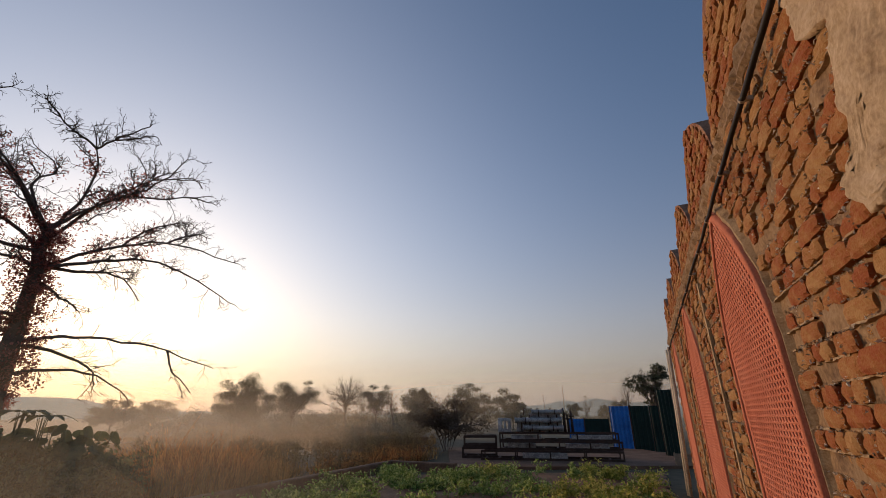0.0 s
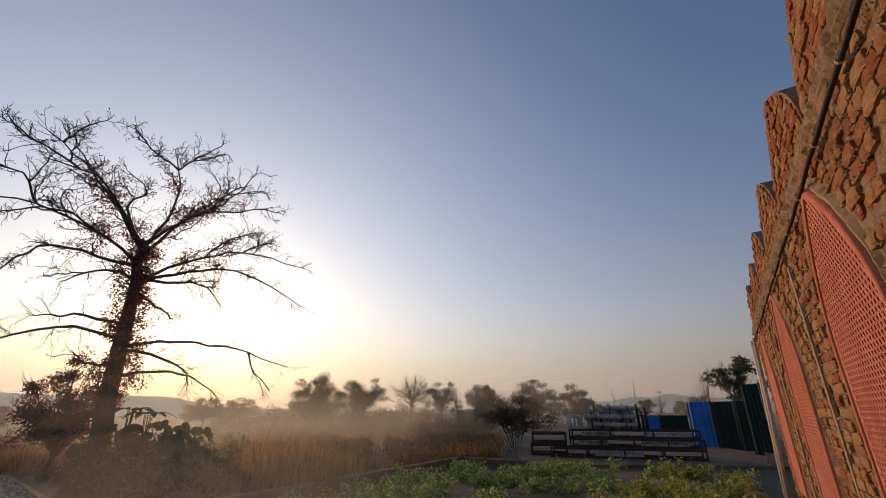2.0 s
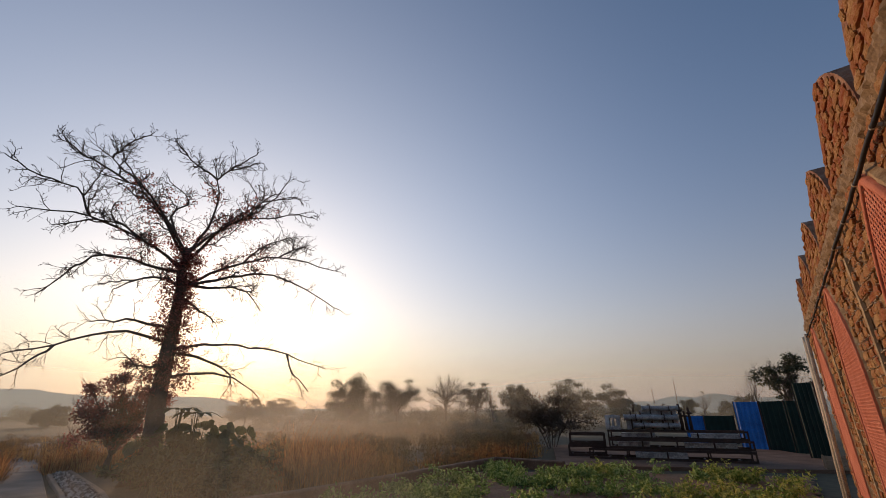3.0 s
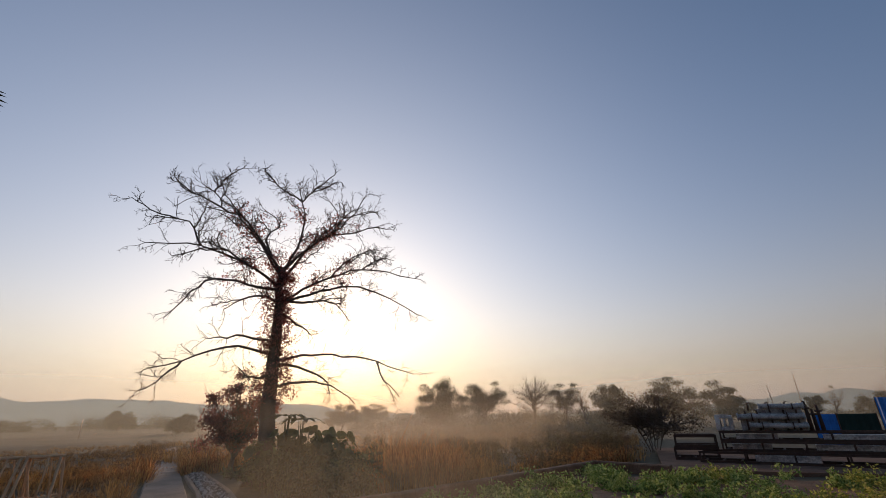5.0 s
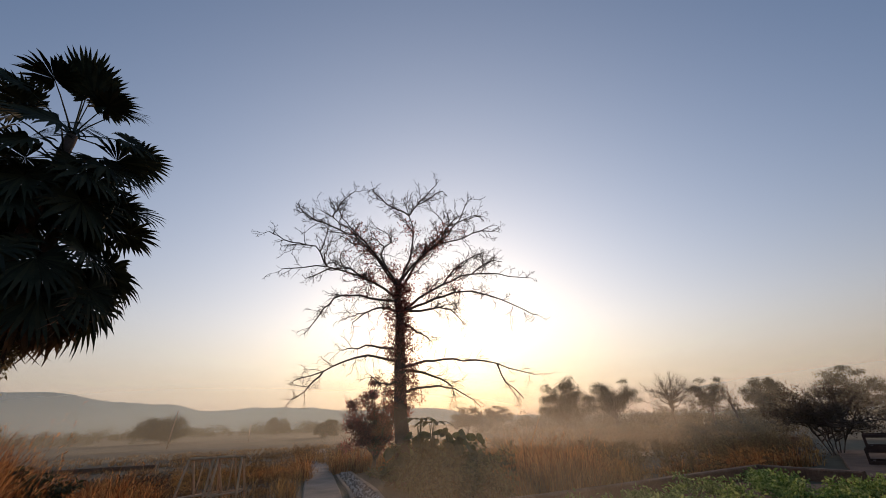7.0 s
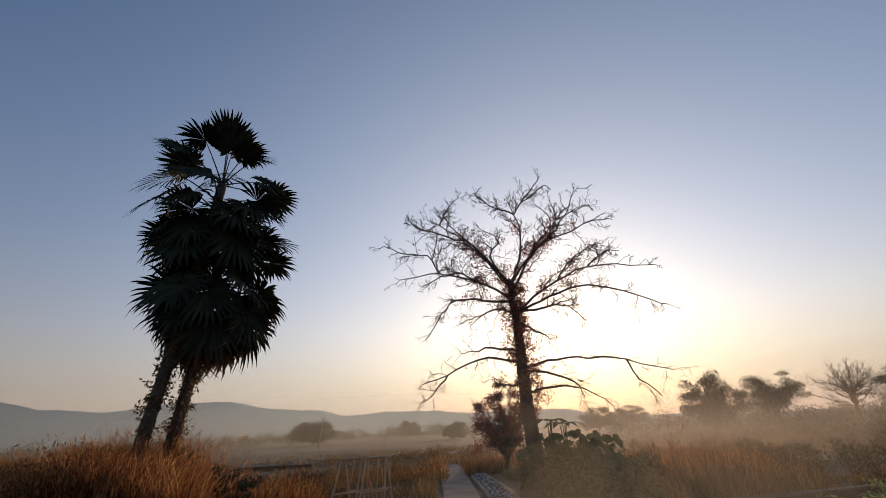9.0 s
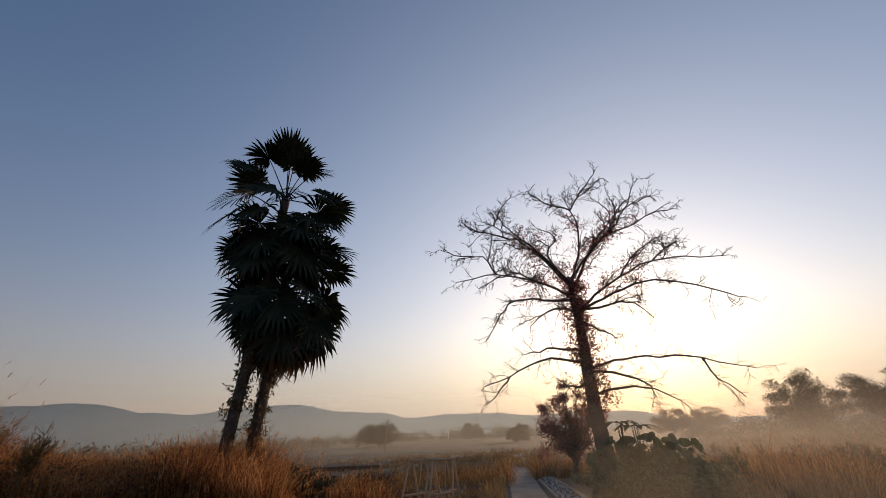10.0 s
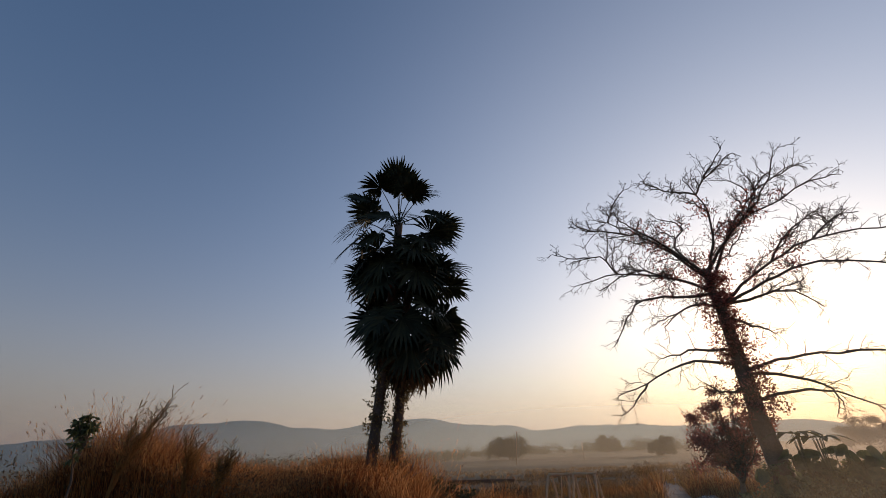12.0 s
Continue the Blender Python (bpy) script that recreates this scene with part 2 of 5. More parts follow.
def part(name, buf, mat, parent, label="", smooth=False):
    ob = new(name, buf.mesh(name, mat, smooth) if isinstance(buf, Buf) else buf)
    ob.parent = parent
    if label:
        tagged(ob, label)
    return ob


def thing(name, label, category, where=None, group="", kind=""):
    ob = new(name)
    ob.empty_display_size = 0.2
    if where is not None:
        ob.matrix_world = where
    return tagged(ob, label, category, group, kind)


def single(name, buf, mat, label, category, group="", kind="", smooth=False, where=None):
    ob = new(name, buf.mesh(name, mat, smooth))
    if where is not None:
        ob.matrix_world = where
    return tagged(ob, label, category, group, kind)


def unit(rng):
    while True:
        v = Vector((rng.uniform(-1, 1), rng.uniform(-1, 1), rng.uniform(-1, 1)))
        if 0.05 < v.length < 1:
            return v.normalized()


def smoothstep(a, b, x):
    t = min(1, max(0, (x - a) / (b - a)))
    return t * t * (3 - 2 * t)


def ground_height(x, y):
    """A low bank under the tall grass, flat elsewhere."""
    az, d = math.degrees(math.atan2(-x, y)), math.hypot(x, y)
    if az < -90:
        az += 360
    bank = (0.95 + 0.1 * smoothstep(98, 115, az)) * smoothstep(78, 95, az) * (1 - smoothstep(150, 175, az)) * smoothstep(5.5, 8.5, d) * (1 - smoothstep(12, 18, d))
    rough = 0.05 * noise.noise((x * 0.35, y * 0.35, 0)) * smoothstep(3, 8, d)
    return bank + rough


# ---- ground, path, hills ----
def build_ground():
    b = Buf()
    rings = [0.0, 1.5, 3, 4, 5, 6, 7, 8, 9, 10, 11, 12, 13, 14, 15.5, 17, 19, 22, 26, 32, 40, 60, 90, 150, 300, 700, 1600, 4600]
    seg = 120
    b.v.append(Vector((0, 0, ground_height(0, 0))))
    for r in rings[1:]:
        for j in range(seg):
            a = 2 * math.pi * j / seg
            x, y = -math.sin(a) * r, math.cos(a) * r
            b.v.append(Vector((x, y, ground_height(x, y))))
    for j in range(seg):
        b.f.append((0, 1 + j, 1 + (j + 1) % seg))
    for i in range(len(rings) - 2):
        for j in range(seg):
            k, j2 = 1 + i * seg, (j + 1) % seg
            b.f.append((k + j, k + seg + j, k + seg + j2, k + j2))
    single("ground", b, M_GROUND, "dry brown soil of fields and a fallow yard", "ground", kind="structure", smooth=True)


def strip(name, line, width, z0, z1, mat, label, category, kind="", group=""):
    """A long low slab along a line on the ground, with worn upper edges."""
    b = Buf()
    pts = [Vector((x, y, 0)) for x, y in line]
    fine = []
    for p, q in zip(pts, pts[1:]):
        n = max(1, int((q - p).length / 0.5))
        fine += [p.lerp(q, i / n) for i in range(n)]
    fine.append(pts[-1])
    bev = min(0.03, width * 0.15)
    for i, p in enumerate(fine):
        d = (fine[min(i + 1, len(fine) - 1)] - fine[max(i - 1, 0)]).normalized()
        s = Vector((d.y, -d.x, 0))
        wob = 0.015 * noise.noise((p.x, p.y, 3))
        for off, z in ((-width / 2, z0), (-width / 2, z1 - bev), (-width / 2 + bev, z1), (width / 2 - bev, z1), (width / 2, z1 - bev), (width / 2, z0)):
            b.v.append(p + s * (off + wob) + Vector((0, 0, z + wob * 0.6)))
    n = len(fine)
    for i in range(n - 1):
        for j in range(5):
            k = i * 6 + j
            b.f.append((k, k + 1, k + 7, k + 6))
    b.f.append((5, 4, 3, 2, 1, 0))
    b.f.append(tuple((n - 1) * 6 + j for j in range(6)))
    return single(name, b, mat, label, category, kind=kind, group=group)


RIDGE = ((-50, 0.8), (-30, 1.2), (-22, 1.5), (-18.4, 2.0), (-16.6, 1.6), (-14.8, 1.8), (-12, 1.3), (-6, 0.9), (4, 0.4), (18, 0.4), (28, 0.7), (34, 0.8), (40, 1.9), (46, 2.0), (50, 1.9), (56, 2.4), (61, 2.45), (66, 2.2),
         (70, 2.9), (75, 3.2), (80, 4.1), (86, 3.9), (91, 3.1), (95, 3.4), (101, 4.25), (107, 3.9), (113, 2.8), (122, 2.2), (140, 1.5))


def ridge(az):
    """Height of the far hills over the plain, in degrees, by bearing."""
    for (a, p), (b_, q) in zip(RIDGE, RIDGE[1:]):
        if a <= az <= b_:
            t = smoothstep(a, b_, az)
            return p + (q - p) * t + 0.12 * noise.noise((az * 0.35, 0, 0)) + 0.08 * noise.noise((az * 0.9, 2, 0)) + 0.03 * noise.noise((az * 3.1, 5, 0))
    return 0.5


def build_hills():
    b = Buf()
    n = 360
    for i in range(n + 1):
        az = -50 + 190 * i / n
        top = ridge(az)
        for k, (dist, f) in enumerate(((2600, -0.01), (2800, 0.35), (3000, 0.7), (3200, 1.0), (3700, -0.02))):
            w = 30 * noise.noise((az * 0.5, k * 3, 1))
            b.v.append(at(az, dist + w, dist * math.tan(radians(top)) * f))
    for i in range(n):
        for k in range(4):
            j = i * 5 + k
            b.f.append((j, j + 1, j + 6, j + 5))
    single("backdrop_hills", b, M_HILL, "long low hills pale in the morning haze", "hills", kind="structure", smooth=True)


build_ground()
build_hills()


def build_veils():
    """Upright sheets across the fields towards the sun, added to imitate haze and glare."""
    for k, (dist, height, thick, az) in enumerate(VEILS):
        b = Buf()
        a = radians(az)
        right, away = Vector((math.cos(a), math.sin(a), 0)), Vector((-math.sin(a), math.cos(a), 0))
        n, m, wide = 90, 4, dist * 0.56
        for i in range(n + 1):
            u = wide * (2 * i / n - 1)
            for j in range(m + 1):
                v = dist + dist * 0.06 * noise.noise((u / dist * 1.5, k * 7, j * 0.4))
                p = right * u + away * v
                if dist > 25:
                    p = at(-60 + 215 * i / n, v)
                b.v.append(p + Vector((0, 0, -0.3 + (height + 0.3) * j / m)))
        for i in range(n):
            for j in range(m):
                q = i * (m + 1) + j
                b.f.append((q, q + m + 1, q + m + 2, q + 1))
        # haze is put into the sheet colour: warm close by, blue-grey far off
        single("veil_sheet", b, veil_material("mist", thick, dist, (0.92, 0.84, 0.66) if dist < 20 else (0.9, 0.77, 0.6) if dist < 30 else (0.84, 0.8, 0.66) if dist < 90 else (0.74, 0.74, 0.64) if dist < 300 else (0.48, 0.64, 0.7)), "thin pale sheet standing in for haze and sun glare over the fields", "mist", group="banks of mist", kind="stuff", smooth=True)


# distance, height, thickness, bearing; the nearest sheet imitates the sun's veiling glare
VEILS = ((5.3, 3.1, 0.14, 36), (22, 3.4, 0.34, 28), (36, 6, 0.1, 40), (56, 9, 0.12, 40), (95, 14, 0.12, 40), (360, 55, 0.2, 40), (1500, 360, 0.4, 40))
build_veils()
strip("path", ((-3.0, 2.2), (-10.5, 7.6), (-17.5, 12.55), (-31, 22.4)), 0.95, -0.05, 0.05, M_PATH, "pale grey concrete footpath through dry grass", "path", kind="structure")
strip("kerb", [tuple(at(a_, d_).xy) for a_, d_ in ((46.3, 9.4), (48.2, 12.8), (50.9, 18.0))], 0.15, -0.05, 0.1, M_PATH, "low concrete edging beside a gravel strip", "kerb", kind="structure")
strip("kerb", [tuple(at(a_, d_).xy) for a_, d_ in ((50.1, 9.8), (51.0, 12.8), (52.3, 17.4), (51.1, 17.9))], 0.1, -0.05, 0.08, M_PATH, "thin concrete edging between footpath and gravel", "kerb", kind="structure")


def build_gravel():
    """Loose pale stones between the two edgings."""
    rng, b = random.Random(77), Buf()
    for _ in range(2600):
        d = rng.uniform(9.6, 17.7)
        lo, hi = 46.4 + (d - 9.4) * 0.53, 50.0 + (d - 9.8) * 0.3
        p = at(rng.uniform(lo + 0.35, hi - 0.3), d, rng.uniform(0.02, 0.09))
        r = rng.uniform(0.025, 0.06)
        ring = [p + Vector((math.cos(t) * r * rng.uniform(0.7, 1.2), math.sin(t) * r * rng.uniform(0.7, 1.2), 0)) for t in (0, 1.3, 2.5, 3.8, 5.0)]
        b.add(ring + [p + Vector((rng.uniform(-0.3, 0.3) * r, rng.uniform(-0.3, 0.3) * r, r * 0.8)), p - Vector((0, 0, r))],
              [(i, (i + 1) % 5, 5) for i in range(5)] + [((i + 1) % 5, i, 6) for i in range(5)])
    single("gravel", b, M_GRAVEL, "loose grey and pale gravel in a strip along the footpath", "gravel", kind="stuff")


build_gravel()
strip("low_wall", ((-6.2, 5.6), (-4.7, 8.3), (-1.75, 15.4), (0.35, 14.4)), 0.23, -0.05, 0.28, M_LOWWALL, "low weathered brick wall round the vegetable bed", "low wall", kind="structure")
strip("low_wall", [tuple(at(a_, 27.5 + 0.12 * (a_ - 69)).xy) for a_ in (70.5, 73, 77, 81, 85)], 0.23, -0.05, 0.2, M_LOWWALL, "low dark boundary wall across the dry field", "low wall", kind="structure")
strip("low_wall", [tuple(at(a_, 29.5).xy) for a_ in (2.0, 5.0, 8.5)], 0.23, -0.05, 0.42, M_LOWWALL, "short low dark wall in the dry grass", "low wall", kind="structure")
b = Buf()
b.box((0.2, 15.2, -0.05), (9.5, 24.5, 0.1))
single("yard_slab", b, M_CONC, "dusty brown concrete yard slab", "slab", kind="structure")



def build_bed():
    """Loose furrowed soil of the vegetable bed, inside the low wall."""
    b, keep = Buf(), {}
    for i in range(66):
        for j in range(52):
            x, y = -5.2 + i * 0.2, 4.2 + j * 0.2
            if x > -4.45 + (y - 8.3) * 0.415 and x < 0.446 * y + 0.35 and y < 14.1:
                keep[i, j] = len(b.v)
                b.v.append(Vector((x, y, 0.045 + 0.035 * math.sin(y * 7 + x) * noise.noise((x * 0.5, y * 0.5, 1)) + 0.04 * noise.noise((x * 1.9, y * 1.9, 0)) + ground_height(x, y))))
    for i, j in keep:
        q = [(i, j), (i + 1, j), (i + 1, j + 1), (i, j + 1)]
        if all(p in keep for p in q):
            b.f.append(tuple(keep[p] for p in q))
    single("garden_bed", b, M_BED, "loose reddish-brown soil of a vegetable bed", "soil", kind="structure", smooth=True)


build_bed()

# ---- the brick wall with its arches ----
WALL_AZ, WALL_GAP = -24.3, 0.68
WALL = Matrix.Translation(at(WALL_AZ - 90, WALL_GAP)) @ Matrix.Rotation(radians(90 + WALL_AZ), 4, "Z")  # x along it, y towards the camera
WALL_A, WALL_B, WALL_TOP, WALL_THICK = -3.0, 11.6, 3.3, 0.35
ARCH_PITCH, ARCH_AT, ARCH_HALF, ARCH_SPRING, ARCH_TOP, ARCH_FOOT, ARCH_TIP = 3.28, 3.42, 0.71, 1.95, 3.04, 0.3, 0.12
MERLON_PITCH, MERLON_AT, MERLON_H = 1.64, 3.86, 0.72
ARCHES = [ARCH_AT + ARCH_PITCH * k for k in (-1, 0, 1, 2)]


def arch_sides(z, grow=0.0):
    """Left and right edge of the pointed arch at a height, from its middle, or None outside it."""
    tip = ARCH_TOP + grow * 1.5
    if z < ARCH_FOOT - grow or z > tip:
        return None
    half = ARCH_HALF + grow
    if z <= ARCH_SPRING:
        return -half, half
    t = (z - ARCH_SPRING) / (tip - ARCH_SPRING)
    k = (1 - t ** 1.9) ** 0.95
    return ARCH_TIP - (half + ARCH_TIP) * k, ARCH_TIP + (half - ARCH_TIP) * k


def arch_edge(grow=0.0, n=11):
    """Outline of the arch about its middle, from the right foot over the tip to the left foot."""
    tip = ARCH_TOP + grow * 1.5
    zs = [ARCH_FOOT - grow] + [ARCH_SPRING + (tip - ARCH_SPRING) * i / n for i in range(n)]
    return [(arch_sides(z, grow)[1], z) for z in zs] + [(ARCH_TIP, tip)] + [(arch_sides(z, grow)[0], z) for z in reversed(zs)]


def in_arch(x, z, grow=0.0):
    """Whether a place on the wall's face lies in one of the arches."""
    s = arch_sides(z, grow)
    return s is not None and any(s[0] < x - c < s[1] for c in ARCHES)


def prism(b, outline, y0, y1):
    """Outline in x, z drawn out from y0 to y1 (y1 to the front)."""
    n = len(outline)
    b.add([Vector((x, y1, z)) for x, z in outline] + [Vector((x, y0, z)) for x, z in outline],
          [tuple(range(n)), tuple(reversed(range(n, 2 * n)))] + [((i + 1) % n, i, n + i, n + (i + 1) % n) for i in range(n)])


def merlon_half_at(h):
    return (MERLON_PITCH / 2 - 0.03) * max(0.0, 1 - (h / MERLON_H) ** 2.0) ** 0.85


def patch_right(z):
    return 1.46 + 0.1 * math.sin(z * 9) + 0.05 * math.sin(z * 23) + 0.03 * noise.noise((z * 12, 0, 0)) + 0.02 * noise.noise((z * 34, 0, 4))


def patch_low(x):
    return 2.12 + 0.05 * math.sin(x * 11) + 0.05 * noise.noise((x * 6, 5, 0)) + 0.03 * noise.noise((x * 17, 3, 0)) + 0.015 * noise.noise((x * 45, 3, 0))


def is_plastered(x, z):
    return x < patch_right(z) - 0.06 and z > patch_low(x) + 0.03


def build_wall():
    wall = thing("wall_north", "weathered red brick wall with pink lattice arches and pointed merlons", "wall", WALL, kind="structure")
    core = Buf()
    y0, y1 = -WALL_THICK, -0.055
    edges = [WALL_A]
    for c in ARCHES:
        core.box((edges[-1], y0, -0.1), (c - ARCH_HALF, y1, WALL_TOP))
        edges.append(c + ARCH_HALF)
        core.box((c - ARCH_HALF, y0, -0.1), (c + ARCH_HALF, y1, ARCH_FOOT))
        rim = arch_edge()[1:-1]
        for (xa, za), (xb, zb) in zip(rim, rim[1:]):
            prism(core, [(c + xb, zb), (c + xa, za), (c + xa, WALL_TOP), (c + xb, WALL_TOP)], y0, y1)
    core.box((edges[-1], y0, -0.1), (WALL_B, y1, WALL_TOP))
    part("wall_core", core, M_MORTAR, wall)
    bed = Buf()
    cell, keep = 0.03, {}
    nx, nz = int((WALL_B - 0.6) / cell), int((WALL_TOP - 0.15) / cell)
    for i in range(nx + 1):
        for j in range(nz + 1):
            x, z = 0.6 + i * cell, j * cell
            if not in_arch(x, z, -0.01):
                lump = noise.noise((x * 9, z * 9, 1)) * 0.55 + noise.noise((x * 23, z * 23, 2)) * 0.45 + 0.35 * noise.noise((x * 1.7, z * 1.7, 6))
                keep[i, j] = len(bed.v)
                bed.v.append(Vector((x, -0.024 + 0.02 * lump, z)))
    for i in range(nx):
        for j in range(nz):
            q = [(i, j), (i, j + 1), (i + 1, j + 1), (i + 1, j)]
            if all(p in keep for p in q):
                bed.f.append(tuple(keep[p] for p in q))
    part("mortar_bed", bed, M_MORTAR, wall, "crumbling smeared brown mortar between the bricks", smooth=True)

    rng = random.Random(4)
    near, far = [], Buf()
    course, long, z, row = 0.086, 0.235, 0.0, 0
    while z < WALL_TOP - 0.17:
        header = row % 2
        step = (long + 0.009) / (2 if header else 1)
        x = WALL_A + rng.uniform(0, step)
        while x < WALL_B - step:
            w = step - 0.007 + rng.uniform(-0.008, 0.005)
            clear = not any(in_arch(xx, zz, 0.035) for xx in (x, x + w / 2, x + w) for zz in (z, z + course))
            strip_here = any(abs(x + w / 2 - (c + ARCH_PITCH / 2)) < 0.04 + w / 2 for c in ARCHES[1:-1])
            plastered = is_plastered(x + w / 2, z + course / 2)
            if clear and not strip_here and not plastered and rng.random() > 0.022:
                h = course - 0.007 + rng.uniform(-0.008, 0.004)
                spec = (x, z + rng.uniform(-0.005, 0.005) + 0.012 * noise.noise((x * 0.9, z * 2, 3)), w, h, rng.choice((rng.uniform(-0.008, 0.008), rng.uniform(-0.024, 0.014))), rng.uniform(-3.5, 3.5), rng.randrange(7))
                near.append(spec)
            x += step
        z += course
        row += 1

    def shapes(w, h, variant):
        r = random.Random(variant)
        nx_, nz_ = (6 if w > 0.15 else 4), 4
        bb = Buf()
        q = lambda s_: r.uniform(-s_, s_)
        for k in range(nz_ + 1):
            for i in range(nx_ + 1):
                fx, fz = i / nx_, k / nz_
                edge = (i in (0, nx_)) + (k in (0, nz_))
                xx = w * fx + (0.009 if i == 0 else -0.009 if i == nx_ else 0) * (edge == 2) * r.uniform(0.3, 1.5) + q(0.003)
                zz = h * fz + (0.008 if k == 0 else -0.008 if k == nz_ else 0) * (edge == 2) * r.uniform(0.3, 1.5) + q(0.0026)
                bb.v.append(Vector((xx, (0.0, -0.006, -0.014)[edge] + q(0.004), zz)))
        for k in range(nz_):
            for i in range(nx_):
                a_ = k * (nx_ + 1) + i
                bb.f.append((a_, a_ + nx_ + 1, a_ + nx_ + 2, a_ + 1))
        ring = [i for i in range(nx_ + 1)] + [(k + 1) * (nx_ + 1) - 1 for k in range(1, nz_ + 1)]
        ring += [nz_ * (nx_ + 1) + i for i in range(nx_ - 1, -1, -1)] + [k * (nx_ + 1) for k in range(nz_ - 1, 0, -1)]
        base = len(bb.v)
        bb.v.extend([Vector((bb.v[i].x, -0.075, bb.v[i].z)) for i in ring])
        for k in range(len(ring)):
            k2 = (k + 1) % len(ring)
            bb.f.append((ring[k], ring[k2], base + k2, base + k))
        return bb

    pool = {}
    count = 0
    for x, z, w, h, y, tilt, var in near:
        m = Matrix.Translation((x, y, z)) @ Matrix.Rotation(radians(tilt), 4, "Y") @ Matrix.Rotation(radians(tilt * 0.8), 4, "Z")
        if 1.15 < x < 2.6 and 0.75 < z < 3.2 and count < 300:
            key = (w > 0.15, var)
            if key not in pool:
                pool[key] = shapes(0.232 if w > 0.15 else 0.11, 0.074, var + 10 * (w > 0.15)).mesh("brick", M_BRICK)
            ob = new("brick", pool[key])
            ob.parent = wall
            ob.matrix_local = m @ Matrix.Diagonal((w / (0.232 if w > 0.15 else 0.11), 1, h / 0.074, 1))
            count += 1
        else:
            s = shapes(w, h, var + 20)
            far.add([m @ p for p in s.v], s.f)
    tagged(part("bricks", far, M_BRICK_FAR, wall, "uneven red and ochre bricks"), kind="stuff")

    crumbs = Buf()
    for x, z, w, h, y, tilt, var in near:
        if not (1.0 < x < 6.0 and z > 0.6):
            continue
        for _ in range(rng.randrange(6, 24)):
            top = rng.random() < 0.6
            p = Vector((x + rng.uniform(0, w), rng.uniform(-0.006, 0.004), z + h + 0.004 + rng.gauss(0, 0.004))) if top else Vector((x - 0.004 + rng.gauss(0, 0.003), rng.uniform(-0.006, 0.004), z + rng.uniform(0, h)))
            s = rng.choice((rng.uniform(0.002, 0.006), rng.uniform(0.004, 0.011)))
            v = [p + unit(rng) * s for _ in range(4)]
            crumbs.add(v, [(0, 1, 2), (0, 2, 3), (0, 3, 1), (1, 3, 2)])
    tagged(part("lime_crumbs", crumbs, M_CRUMB, wall, "pale crumbs of lime mortar on the joints"), kind="stuff")

    ridges = Buf()
    for k in range(1, int((WALL_TOP - 0.17) / course) + 1):
        prev = None
        for i in range(int((WALL_B - 0.9) / 0.018)):
            x = 0.9 + i * 0.018
            zz = k * course - 0.003 + 0.012 * noise.noise((x * 0.9, k * course * 2, 3)) + 0.006 * noise.noise((x * 14, k, 0)) + 0.003 * noise.noise((x * 52, k, 0))
            level = noise.noise((x * 1.3, k * 0.9, 11)) + 0.6 * noise.noise((x * 9, k * 3, 12))
            if level < 0.08 or in_arch(x, zz, 0.05) or is_plastered(x, zz):
                prev = None
                continue
            out, fat = -0.009 + 0.011 * min(1, level + 0.2) + 0.008 * noise.noise((x * 48, k, 4)), 0.0085 + 0.006 * noise.noise((x * 33, k, 5))
            row_ = len(ridges.v)
            ridges.v.extend([Vector((x, -0.055, zz - fat * 1.4)), Vector((x, out, zz - fat * 0.4)), Vector((x, out - 0.002, zz + fat * 0.6)), Vector((x, -0.055, zz + fat * 1.5))])
            if prev is not None:
                for j in range(3):
                    ridges.f.append((prev + j, row_ + j, row_ + j + 1, prev + j + 1))
            prev = row_
    tagged(part("mortar_ridges", ridges, M_RIDGE, wall, "pale broken ridges of mortar along the courses"), kind="stuff")
    for c in ARCHES[1:]:
        b = Buf()
        inner_, outer_ = arch_edge(0.014, 40), arch_edge(0.075, 40)
        for i in range(len(inner_)):
            (ax, az_), (ox, oz) = inner_[i], outer_[i]
            r_ = 0.02 * noise.noise((ox * 6, oz * 6, c)) + 0.012 * noise.noise((ox * 21, oz * 21, c))
            b.v.extend([Vector((c + ax, -0.03, az_)), Vector((c + ax, 0.002 + r_ * 0.4, az_)), Vector((c + (ax + ox) / 2, 0.007 + r_ * 0.4, (az_ + oz) / 2)), Vector((c + ox + r_ * (1 if ox > 0 else -1), -0.03, oz))])
        for i in range(len(inner_) - 1):
            for j in range(3):
                b.f.append((4 * i + j, 4 * i + j + 1, 4 * i + j + 5, 4 * i + j + 4))
        part("arch_surround", b, M_RIDGE, wall, "thin rough mortar edge round the arch")

    # plaster: strips between the bays, patch, cornice
    for c in ARCHES[1:-1]:
        b = Buf()
        x = c + ARCH_PITCH / 2
        n = 14
        ring = []
        for i in range(n + 1):
            zz = 0.0 + 2.9 * i / n
            j = 0.012 * noise.noise((x, zz * 2, 0))
            ring.append([Vector((x - 0.045 + j, -0.02, zz)), Vector((x - 0.035 + j, 0.007, zz)), Vector((x + 0.035 + j, 0.009, zz)), Vector((x + 0.045 + j, -0.02, zz))])
        for r in ring:
            b.v.extend(r)
        for i in range(n):
            for j in range(3):
                k = i * 4 + j
                b.f.append((k, k + 1, k + 5, k + 4))
        b.f.append((4 * n, 4 * n + 1, 4 * n + 2, 4 * n + 3))
        part("plaster_strip", b, M_RIDGE, wall, "narrow upright plaster moulding")
    b = Buf()
    n, rows_ = 520, ((-0.18, -0.03), (-0.165, 0.0), (-0.14, 0.012), (-0.11, 0.02), (-0.08, 0.024), (-0.05, 0.018), (-0.02, 0.01), (0.005, -0.03), (0.005, -WALL_THICK))
